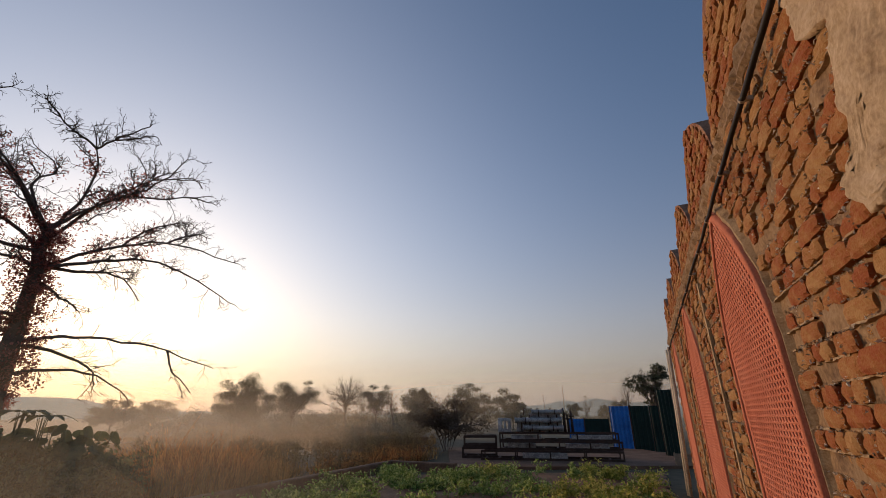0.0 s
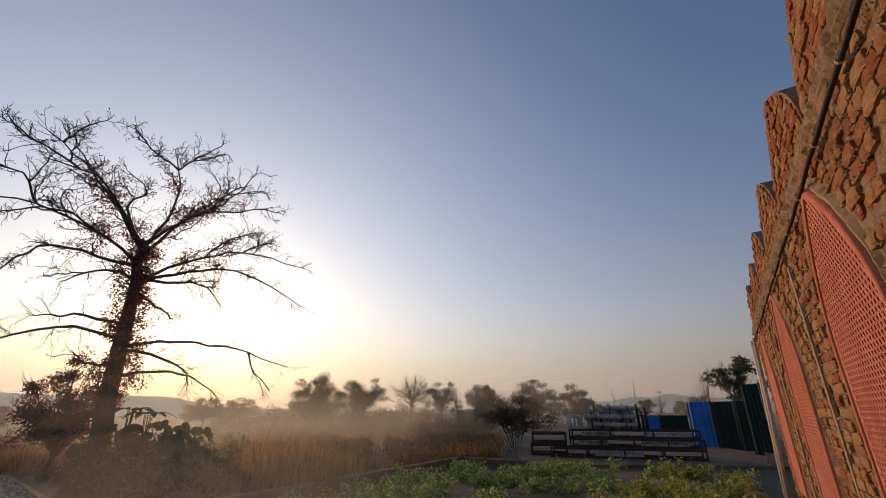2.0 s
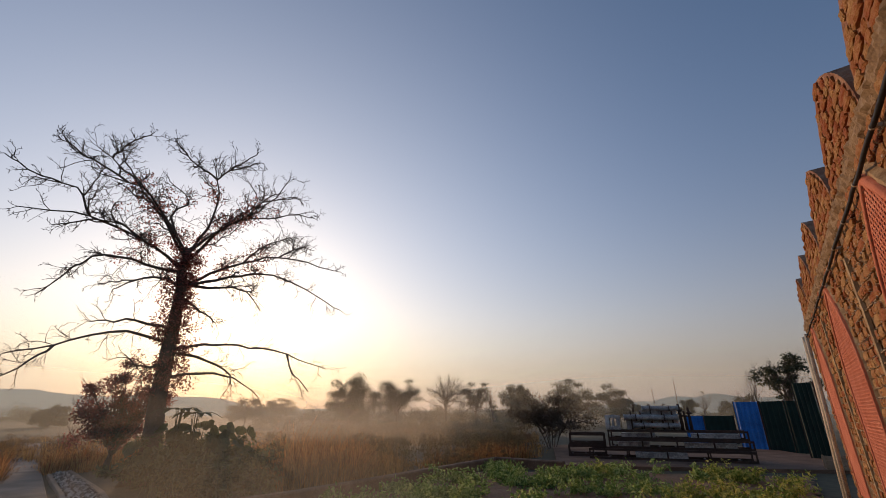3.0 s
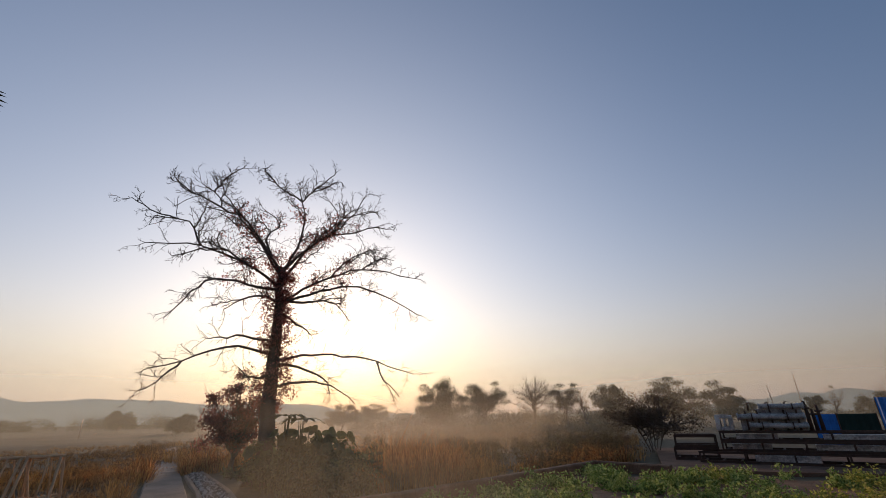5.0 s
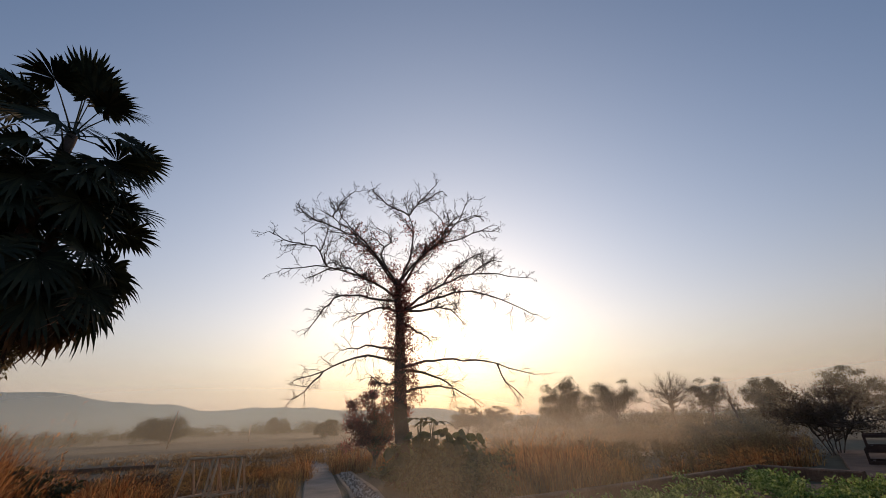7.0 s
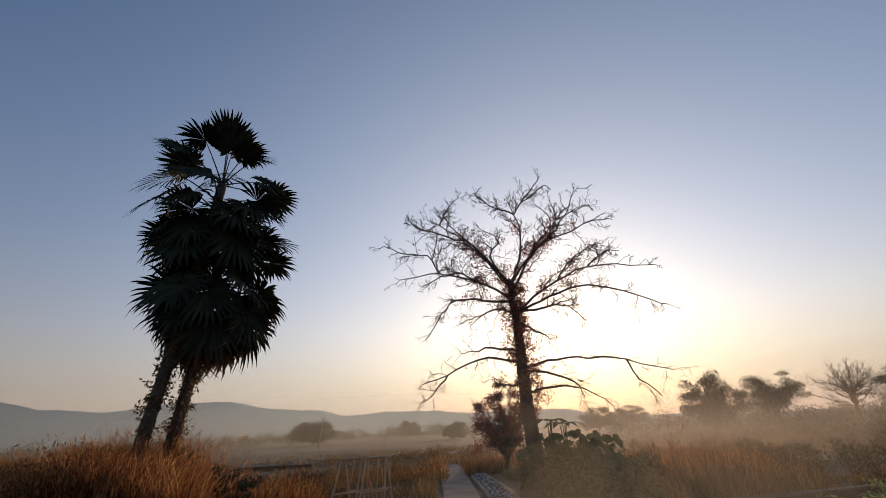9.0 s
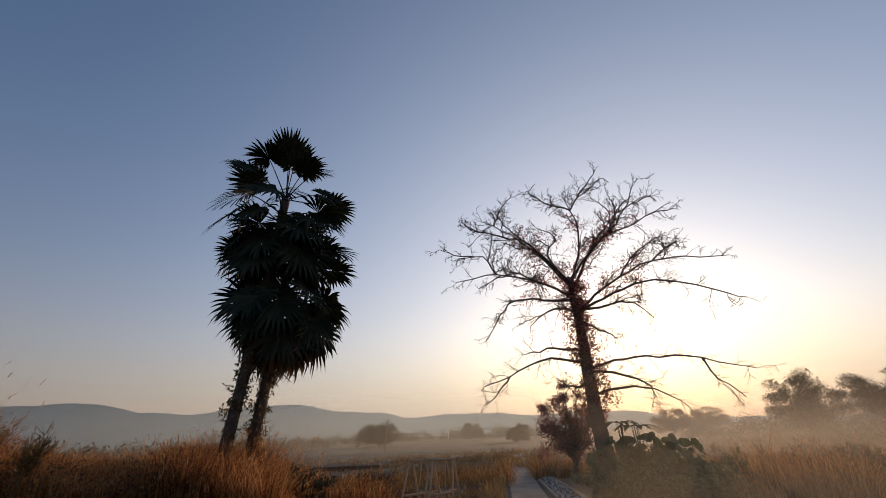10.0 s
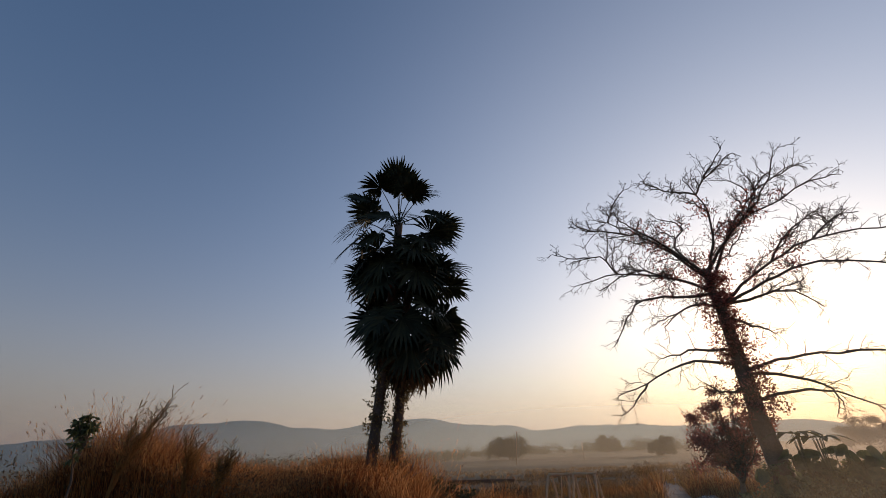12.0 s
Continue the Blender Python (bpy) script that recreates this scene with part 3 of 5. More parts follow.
    for i in range(n + 1):
        x = WALL_A + (WALL_B - WALL_A) * i / n
        for zz, yy in rows_:
            rough = 0.024 * noise.noise((x * 7, zz * 25, 2)) + 0.02 * noise.noise((x * 21, zz * 50, 3))
            b.v.append(Vector((x, yy + rough * (yy > -0.1), WALL_TOP + zz + 0.02 * noise.noise((x * 4, zz * 3, 7)) + 0.01 * noise.noise((x * 15, zz * 9, 8)))))
    m = len(rows_)
    for i in range(n):
        for j in range(m - 1):
            k = i * m + j
            b.f.append((k, k + m, k + m + 1, k + 1))
    part("cornice", b, M_MORTAR, wall, "rough mortar band below the merlons")
    b = Buf()
    nx, nz = 110, 60
    for i in range(nx + 1):
        for j in range(nz + 1):
            z = 2.1 + 1.02 * j / nz
            right_edge = patch_right(z)
            s = arch_sides(z)
            left = max(0.75, ARCHES[0] + s[1] + 0.02) if s else 0.6
            x = left + (right_edge - left) * i / nx
            low = patch_low(x)
            z = low + (3.12 - low) * j / nz
            rim = i == nx or j == 0
            b.v.append(Vector((x, -0.012 if rim else 0.012 + 0.014 * noise.noise((x * 5, z * 5, 0)) + 0.009 * noise.noise((x * 17, z * 17, 0)) + 0.006 * noise.noise((x * 45, z * 45, 0)), z)))
    for i in range(nx):
        for j in range(nz):
            k = i * (nz + 1) + j
            b.f.append((k, k + 1, k + nz + 2, k + nz + 1))
    part("plaster_patch", b, M_PLASTER, wall, "smeared patch of tan plaster", smooth=True)

    # merlons
    k = int((WALL_A - MERLON_AT) / MERLON_PITCH)
    while MERLON_AT + k * MERLON_PITCH < WALL_B - 0.5:
        c = MERLON_AT + k * MERLON_PITCH
        b = Buf()
        out = []
        for i in range(9):
            h = MERLON_H * i / 8
            out.append((merlon_half_at(h), WALL_TOP + h))
        out = out + [(-x, z) for x, z in reversed(out[:-1])]
        prism(b, [(c + x, z) for x, z in out], -0.25, -0.012)
        mer = part("merlon", b, M_MERLON, wall, "pointed brick merlon with worn edges")
        bb = Buf()
        rr = random.Random(k + 50)
        h = 0.012
        row = 0
        while h < MERLON_H - 0.09:
            half = merlon_half_at(h + 0.07) - 0.02
            x = -half
            while x < half - 0.04:
                w = min(rr.choice((0.11, 0.11, 0.225)), half - x)
                s = shapes(w - 0.012, 0.07 + rr.uniform(-0.008, 0.006), rr.randrange(6))
                m = Matrix.Translation((c + x, rr.uniform(-0.004, 0.012), WALL_TOP + h))
                bb.add([m @ p for p in s.v], s.f)
                x += w
            h += 0.084
        tagged(part("bricks", bb, M_BRICK_FAR, mer), kind="stuff")
        k += 1

    # pink lattice panels, standing a little proud
    lattice, rim = Buf(), Buf()
    cw, ch, d0, d1 = 0.06, 0.036, -0.075, 0.014
    row, z = 0, ARCH_FOOT
    while z < ARCH_TOP - ch:
        x = -ARCH_HALF - (cw / 2 if row % 2 else 0)
        s0, s1 = arch_sides(z), arch_sides(z + ch)
        lo, hi = max(s0[0], s1[0]), min(s0[1], s1[1])
        while x < ARCH_HALF:
            xa, xb = max(x, lo), min(x + cw, hi)
            if xb - xa > 0.005:
                inside = x > lo + 0.04 and x + cw < hi - 0.04
                o = [(xa, z), (xb, z), (xb, z + ch), (xa, z + ch)]
                if inside:
                    i_ = [(x + 0.01, z + 0.009), (x + cw - 0.024, z + 0.003), (x + cw - 0.01, z + ch - 0.009), (x + 0.024, z + ch - 0.003)]
                    v = [Vector((p, d1, q)) for p, q in o] + [Vector((p, d1 - 0.003, q)) for p, q in i_] + [Vector((p, d0, q)) for p, q in i_]
                    fs = []
                    for j in range(4):
                        j2 = (j + 1) % 4
                        fs += [(j2, j, 4 + j, 4 + j2), (4 + j2, 4 + j, 8 + j, 8 + j2)]
                    lattice.add(v, fs)
                else:
                    lattice.add([Vector((p, d1, q)) for p, q in o], [(3, 2, 1, 0)])
            x += cw
        z += ch
        row += 1
    inner, outer = arch_edge(-0.04), arch_edge(0.012)
    for i in range(len(outer) - 1):
        (a, az_), (c, cz) = outer[i], outer[i + 1]
        (p, pz), (q, qz) = inner[i], inner[i + 1]
        mx = lambda s, t: (s + t) / 2
        v = []
        for (ox, oz), (ix, iz) in (((a, az_), (p, pz)), ((c, cz), (q, qz))):
            v += [Vector((ox, -0.05, oz)), Vector((ox, 0.022, oz)), Vector((mx(ox, ix), 0.03, mx(oz, iz))), Vector((ix, 0.024, iz)), Vector((ix, 0.0, iz))]
        rim.add(v, [(j, j + 1, j + 6, j + 5) for j in range(4)])
    lm, rm = lattice.mesh("lattice", M_JALI), rim.mesh("arch_frame", M_JALI, True)
    for c in ARCHES:
        e = new("lattice_panel")
        e.parent = wall
        e.matrix_local = Matrix.Translation((c, 0, 0))
        tagged(e, "pink cement lattice panel in a pointed arch")
        part("lattice", lm, None, e)
        part("arch_frame", rm, None, e)

    # black pipe pinned along the wall
    run = thing("wall_pipe", "thin black plastic pipe pinned along the brick wall", "pipe", WALL)
    b = Buf()
    pts = [Vector((WALL_A + i * 0.15, 0.035 + 0.008 * noise.noise((i * 0.4, 0, 0)), 3.02 + 0.03 * noise.noise((i * 0.22, 4, 0)))) for i in range(int((WALL_B - WALL_A) / 0.15))]
    b.tube(pts, [0.0135] * len(pts), 8)
    part("pipe", b, M_CABLE, run, smooth=True)
    for p in pts[4::5]:
        b = Buf()
        b.tube([p + Vector((-0.008, 0, 0)), p + Vector((0.008, 0, 0))], [0.018, 0.018], 8)
        b.box((p.x - 0.006, -0.02, p.z - 0.012), (p.x + 0.006, p.y, p.z + 0.012))
        part("clip", b, M_CRUMB, run, "pale saddle clip")


build_wall()


# ---- trees ----
def limb(b, rng, pts, r0, r1, sides=6, wobble=0.05):
    """A bent, tapering limb through a few places; gives back its finer line and radii."""
    fine = []
    n = len(pts)
    for i in range(n - 1):
        p0, p1, p2, p3 = pts[max(i - 1, 0)], pts[i], pts[i + 1], pts[min(i + 2, n - 1)]
        steps = max(3, int((p2 - p1).length / 0.3))
        for k in range(steps):
            t = k / steps
            fine.append(0.5 * (2 * p1 + (p2 - p0) * t + (2 * p0 - 5 * p1 + 4 * p2 - p3) * t * t + (3 * p1 - p0 - 3 * p2 + p3) * t ** 3))
    fine.append(pts[-1])
    m = len(fine)
    fine = [p + unit(rng) * wobble * (0 < i < m - 1) for i, p in enumerate(fine)]
    radii = [r0 + (r1 - r0) * (i / (m - 1)) ** 0.8 for i in range(m)]
    b.tube(fine, radii, sides)
    return fine, radii


def twigs(b, rng, line, radii, start, level, size, rise):
    """Side shoots along a limb, which fork again and bend upwards (or hang, with rise under 0)."""
    m = len(line)
    i = max(1, int(m * start))
    while i < m:
        p = line[i]
        d = (line[min(i + 1, m - 1)] - line[i - 1]).normalized()
        side = d.cross(unit(rng)).normalized()
        way = (d * rng.uniform(0.35, 0.9) + side * rng.uniform(0.5, 1.0) + Vector((0, 0, rise * rng.uniform(0.3, 1.0)))).normalized()
        length = size * rng.uniform(0.5, 1.2) * (1.15 - 0.5 * i / m)
        r = max(0.0065, min(radii[i] * 0.7, 0.007 * length + 0.0065))
        pts = [p]
        for k in range(4):
            way = (way + Vector((0, 0, rise * 0.4)) + unit(rng) * 0.33).normalized()
            pts.append(pts[-1] + way * length / 4)
        rad = [r * (1 - 0.5 * k / 4) for k in range(5)]
        b.tube(pts, rad, 4 if level else 3, cap=False)
        if level:
            twigs(b, rng, pts, rad, 0.35, level - 1, length * 0.55, rise)
        i += 1 if rng.random() < 0.7 else 2


def leaf_cloud(b, rng, centre, radius, count, length, squash=1.0):
    for _ in range(count):
        u = unit(rng)
        p = centre + Vector((u.x, u.y, u.z * squash)) * radius * rng.random() ** 0.45
        d = (unit(rng) + Vector((0, 0, -0.35))).normalized()
        b.leaf(p, d, unit(rng), length * rng.uniform(0.6, 1.3), length * rng.uniform(0.35, 0.6))


def build_main_tree():
    """The big bare tree before the sun. Limbs: height on the trunk, then reach to the right, depth and height half way and at the end."""
    az, dist = 44.6, 14.0
    base = at(az, dist)
    a = radians(az)
    right, away = Vector((math.cos(a), math.sin(a), 0)), Vector((-math.sin(a), math.cos(a), 0))
    place = lambda u, v, z: base + right * u + away * v + Vector((0, 0, z - 0.12 * max(0, z - 7)))
    rng = random.Random(11)
    tree = thing("bare_tree", "tall nearly leafless tree with spreading limbs and dry creeper", "tree", Matrix.Translation(base))
    inv = tree.matrix_world.inverted()
    trunk = Buf()
    pts = [place(0.02, 0, -0.1), place(-0.05, 0, 0.8), place(-0.14, 0, 1.8), place(-0.16, 0.04, 2.9), place(-0.15, 0, 4.1), place(-0.2, -0.05, 5.0), place(-0.26, 0, 5.6), place(-0.2, 0.05, 6.2)]
    line, rad = limb(trunk, rng, pts, 0.27, 0.1, 12, 0.02)
    for i in range(5):
        t = 2 * math.pi * i / 5 + 0.4
        root = [base + Vector((math.cos(t) * r_, math.sin(t) * r_, z_)) for r_, z_ in ((0.18, 0.7), (0.34, 0.25), (0.6, -0.05))]
        trunk.tube(root, [0.1, 0.12, 0.07], 6)
    trunk.v = [inv @ p for p in trunk.v]
    part("trunk", trunk, M_BARK, tree, smooth=True)
    # height on the trunk, then reach to the right and height at three places outwards, and the depth of the end
    upper = (
        (5.5, -1.05, 6.05, -2.6, 6.6, -4.5, 6.5, -0.2), (5.4, -2.1, 5.7, -2.75, 5.3, -3.55, 4.3, 0.8), (5.1, -0.7, 5.2, -1.2, 5.0, -1.8, 4.5, -0.6),
        (5.9, -1.0, 7.0, -2.05, 8.4, -3.4, 9.6, 0.5), (6.1, -0.9, 6.8, -1.6, 7.5, -2.8, 7.45, -1.4), (6.1, -0.85, 7.3, -0.5, 8.2, -1.4, 9.3, 1.3),
        (6.1, 0.22, 7.2, 0.25, 8.3, -0.2, 9.75, -0.4), (5.9, 0.7, 7.35, 1.45, 8.7, 1.0, 9.9, 0.9), (6.2, 0.7, 7.1, 1.6, 7.9, 2.3, 9.3, -1.2),
        (4.9, 0.8, 5.8, 2.35, 6.5, 5.3, 6.4, 0.5), (4.9, 1.0, 5.45, 2.2, 5.65, 5.0, 4.5, -0.7), (4.9, 0.9, 5.25, 1.6, 5.3, 2.3, 4.65, 1.0))
    lower = (
        (3.5, -1.5, 3.65, -2.5, 3.2, -3.6, 2.85, -0.3), (3.85, -1.05, 4.0, -1.7, 3.95, -2.25, 3.95, 0.6), (2.8, -0.6, 2.8, -0.85, 2.9, -1.2, 3.2, 0.4),
        (3.3, 0.65, 3.5, 2.6, 3.42, 4.85, 2.85, 0.3), (3.3, 0.9, 3.0, 1.4, 2.65, 1.5, 2.15, -0.6), (2.65, 0.75, 2.7, 1.55, 2.57, 2.5, 1.9, -0.3),
        (4.75, 0.3, 4.5, 0.6, 4.35, 0.95, 4.15, 0.5))
    # where a bough leaves the limb next to it, its middle and its end, and the depth of the end
    forks = (
        (-2.6, 6.6, -3.0, 7.25, -4.1, 7.3, -0.6), (-2.5, 8.9, -2.5, 9.3, -2.3, 9.85, 0.4), (-1.9, 7.7, -2.8, 8.1, -3.5, 8.4, -0.9),
        (0.1, 8.7, -0.65, 9.4, -1.2, 9.8, 0.0), (0.1, 8.7, 0.4, 9.1, 0.7, 9.5, -0.6), (1.4, 8.5, 1.9, 8.85, 3.05, 9.45, 0.6), (2.36, 6.5, 3.1, 7.2, 3.85, 7.25, 0.9),
        (1.4, 6.2, 2.0, 6.9, 3.1, 7.5, 0.2), (0.9, 7.4, 2.0, 7.7, 3.2, 8.3, -0.5), (-1.6, 7.5, -1.9, 8.2, -2.7, 8.9, 1.6), (-1.2, 6.2, -2.0, 6.2, -3.3, 5.6, -1.6))
    hanging = ((-2.5, 3.2, -2.85, 2.75, -3.5, 2.3, -0.3), (2.85, 3.35, 3.3, 2.8, 4.0, 2.1, 0.3))
    grown = []

    def bough(way, thick, rise, size):
        b, shoots = Buf(), Buf()
        way[-1] = way[-2].lerp(way[-1], 0.76)
        ln, rd = limb(b, rng, way, thick, 0.012, 7, 0.04)
        grown.append(ln)
        twigs(shoots, rng, ln, rd, 0.28, 2, size, rise)
        twigs(shoots, rng, ln, rd, 0.35, 1, size * 0.55, rise * 0.5)
        b.v, shoots.v = [inv @ p for p in b.v], [inv @ p for p in shoots.v]
        tagged(part("twig_spray", shoots, M_TWIG, part("limb", b, M_TWIG, tree, smooth=True), smooth=True), kind="stuff")

    for rows, rise, size, thick in ((upper, 0.1, 0.85, 0.054), (lower, -0.12, 0.78, 0.05)):
        for z, u1, z1, u2, z2, u3, z3, v in rows:
            start = min(line, key=lambda p: abs(p.z - z))
            bough([start, place(u1, v * 0.25, z1), place(u2, v * 0.6, z2), place(u3, v, z3)], thick, rise * (-1 if z3 < z2 - 0.4 and rise > 0 else 1), size)
    for rows, rise in ((forks, 0.12), (hanging, -0.1)):
        for u0, z0, u1, z1, u2, z2, v in rows:
            first = place(u0, v * 0.5, z0)
            start = min((p for g in grown for p in g), key=lambda p: (Vector(((p - first).dot(right), (p - first).dot(away) * 0.3, p.z - first.z))).length)
            bough([start, place(u1, v * 0.8, z1), place(u2, v, z2)], 0.034, rise, 0.75)
    # lesser boughs that fill the crown, off the inner parts of the limbs
    for ln in grown[:12] + grown[19:30]:
        for share in (0.25, 0.42, 0.58):
            k = int(len(ln) * rng.uniform(share - 0.08, share + 0.08))
            d = (ln[k] - ln[k - 1]).normalized()
            side = (right * rng.uniform(-1, 1) + away * rng.uniform(-0.9, 0.9)).normalized()
            up = Vector((0, 0, rng.uniform(-0.25, 0.6)))
            reach = rng.uniform(0.5, 1.05)
            bough([ln[k], ln[k] + (d * 0.8 + side * 0.6 + up * 0.4) * reach * 0.5, ln[k] + (d * 0.7 + side * 0.7 + up) * reach], 0.024, 0.2 * (up.z + 0.1), 0.5)
    leaves = Buf()
    for i in range(230):
        z = rng.uniform(2.0, 6.0)
        p = place(rng.gauss(-0.16, 0.2 + 0.08 * (z < 4)), rng.gauss(0, 0.28), z)
        leaf_cloud(leaves, rng, p, 0.18, 26, 0.09)
    near = [p for g in grown for p in g if 5.6 < p.z < 8.4 and (p - base).to_2d().length < 2.2]
    for i in range(240):
        p = rng.choice(near)
        if rng.random() > 0.35 + 0.65 * smoothstep(2.0, 0.6, (p - base).to_2d().length):
            continue
        leaf_cloud(leaves, rng, p + unit(rng) * 0.15, 0.26, 20, 0.09)
    leaves.v = [inv @ p for p in leaves.v]
    part("creeper_leaves", leaves, M_VINE, tree, "dry reddish creeper leaves on trunk and fork")


build_main_tree()


def build_tree(name, az, dist, height, width, label, seed, crown_from=0.35, leaves=900, leaf=0.22, bare=0.0, mat=None, lean=0.0, clumps=14, squash=0.7, stems=1):
    """A field tree: one or more short stems, forking limbs and a loose domed crown in clumps with gaps. squash: how flat the clumps lie."""
    rng = random.Random(seed)
    base = at(az, dist)
    base.z = ground_height(base.x, base.y) - 0.05
    tree = thing(name, label, "tree", Matrix.Translation(base))
    wood, crown = Buf(), Buf()
    trunks = []
    for k in range(stems):
        t = 2 * math.pi * k / stems + seed
        out = width * 0.16 * (stems > 1)
        top = Vector((lean + math.cos(t) * out, math.sin(t) * out, height * (crown_from + 0.2)))
        trunks.append(limb(wood, rng, [Vector((math.cos(t) * out * 0.25, math.sin(t) * out * 0.25, 0)), top * 0.5 + unit(rng) * 0.1, top], ((0.022 * height + 0.03) if height > 3 else 0.012 * height) / stems ** 0.4, 0.01 * height, 7, 0.03)[0])
    for i in range(clumps):
        t = 2.4 * i + rng.uniform(-0.4, 0.4)
        f = math.sqrt(rng.uniform(0.04, 0.95))
        r = width / 2 * f
        z = height * (crown_from + (0.94 - crown_from) * math.sqrt(1 - 0.8 * f * f) * rng.uniform(0.08, 1.0) ** 0.6)
        end = Vector((math.cos(t) * r + lean, math.sin(t) * r, z))
        ln = trunks[i % stems]
        start = ln[int(len(ln) * rng.uniform(0.5, 0.99))]
        l2, r2 = limb(wood, rng, [start, start.lerp(end, 0.5) + Vector((0, 0, 0.06 * height * rng.uniform(-0.5, 1))), end], 0.009 * height, 0.008, 5, 0.02 * height)
        if bare > 0:
            twigs(wood, rng, l2, r2, 0.3, 1, height * 0.17, 0.4)
        if rng.random() >= bare:
            s = width * rng.uniform(0.1, 0.17)
            leaf_cloud(crown, rng, end, s, int(leaves / clumps * 1.15), leaf, squash)
            leaf_cloud(crown, rng, l2[len(l2) // 2], s * 0.7, int(leaves / clumps * 0.45), leaf, squash)
    part("trunk", wood, M_TWIG, tree, smooth=True)
    if crown.v:
        part("crown", crown, mat or M_TREE, tree)
    return tree


build_tree("field_tree", 24.0, 50, 6.7, 5.4, "leafy round-headed tree in the misty field", 1, 0.06, 9000, 0.17, bare=0.12, clumps=46, squash=0.8)
build_tree("field_tree", 18.4, 57, 6.6, 5.8, "layered dark field tree with open crown", 2, 0.26, 7000, 0.17, bare=0.1, clumps=52, squash=0.55)
build_tree("thin_bare_tree", 12.2, 60, 7.3, 8.2, "bare spreading tree with fine twigs", 3, 0.32, 1200, 0.16, bare=0.9, clumps=54)
build_tree("field_tree", 8.4, 60, 6.4, 4.8, "half-bare layered tree in the misty field", 4, 0.27, 4200, 0.17, bare=0.25, clumps=40, squash=0.5)
build_tree("thin_bare_tree", 6.1, 48, 4.9, 2.0, "slender bare sapling with bent stem", 5, 0.35, 100, 0.2, bare=0.95, lean=-0.5, clumps=12)
build_tree("field_tree", 3.2, 75, 6.9, 6.0, "dense rounded tree grey in haze", 6, 0.05, 9000, 0.22, clumps=44, squash=0.8)
build_tree("field_tree", -3.4, 66, 6.6, 8.4, "broad flat-crowned tree grey in haze", 7, 0.12, 9500, 0.2, bare=0.1, clumps=50, squash=0.4)
build_tree("shrub_tree", -0.4, 23.0, 3.0, 4.2, "dark tangled low tree on several stems beside the yard slab", 8, 0.2, 5600, 0.09, bare=0.4, mat=M_DARK_LEAF, clumps=70, squash=0.5, stems=6)
build_tree("field_tree", -8.6, 60, 5.6, 5.4, "dark round tree behind the steel stack", 9, 0.1, 6500, 0.19, bare=0.1, clumps=32, squash=0.6)
build_tree("thin_bare_tree", -22.4, 42, 5.7, 2.8, "slender bare tree behind the sheet fence", 10, 0.2, 60, 0.2, bare=1.0, lean=-0.5, clumps=12)
build_tree("sparse_tree", -25.2, 36, 6.1, 3.6, "thin tree with sparse dark leaves behind the fence", 12, 0.3, 1500, 0.2, bare=0.25, clumps=26, squash=0.5)
build_tree("field_tree", -15.9, 90, 4.7, 3.0, "small tree grey in haze", 13, 0.25, 2160, 0.26, clumps=18)
build_tree("thin_bare_tree", -17.4, 90, 6.2, 3.6, "thin bare tree grey in haze", 21, 0.25, 200, 0.26, bare=0.9, clumps=14)
build_tree("field_tree", -20.6, 80, 4.8, 5.2, "low tree grey in haze behind the fence", 20, 0.1, 3600, 0.24, bare=0.2, clumps=22)
build_tree("field_tree", 70.3, 95, 5.0, 8.6, "broad dark bush tree in the open field", 14, 0.0, 12000, 0.22, clumps=60)
build_tree("field_tree", 58.8, 130, 5.0, 6.8, "clipped round field tree in haze", 15, 0.0, 6000, 0.28, clumps=34)
build_tree("shrub_tree", 53.2, 90, 3.8, 4.4, "small pale shrub tree by the footpath", 16, 0.0, 3600, 0.26, clumps=30)
build_tree("vine_tree", 48.2, 16.5, 3.5, 2.3, "stunted tree smothered in dry reddish creeper", 17, 0.1, 5200, 0.095, mat=M_VINE, clumps=40, bare=0.1)
build_tree("field_tree", 36.0, 70, 4.6, 5.4, "low spreading tree under the sun", 18, 0.12, 5000, 0.2, clumps=30)
build_tree("field_tree", 32.5, 75, 4.8, 6.0, "open feathery tree under the sun", 19, 0.25, 3000, 0.2, bare=0.3, clumps=26, squash=0.35)
build_tree("shrub", 43.4, 13.6, 1.3, 1.5, "dark leafy shrub at the foot of the bare tree", 30, 0.02, 700, 0.13, mat=M_SHRUB, clumps=18)
build_tree("shrub", 41.0, 14.2, 1.35, 1.9, "dark broad-leaved shrub beside the bare tree", 31, 0.05, 600, 0.16, mat=M_SHRUB, clumps=20)
build_tree("shrub", 37.6, 14.6, 1.3, 2.1, "dark broad-leaved shrub in dry grass", 32, 0.05, 600, 0.15, mat=M_SHRUB, clumps=20)
build_tree("shrub", 46.0, 13.3, 1.2, 1.3, "dark weedy shrub at the foot of the bare tree", 33, 0.02, 700, 0.12, mat=M_SHRUB, clumps=16)
build_tree("shrub", 116.5, 9.5, 1.45, 0.45, "thin dark shrub rising out of tall grass", 34, 0.5, 170, 0.11, mat=M_SHRUB, clumps=9)


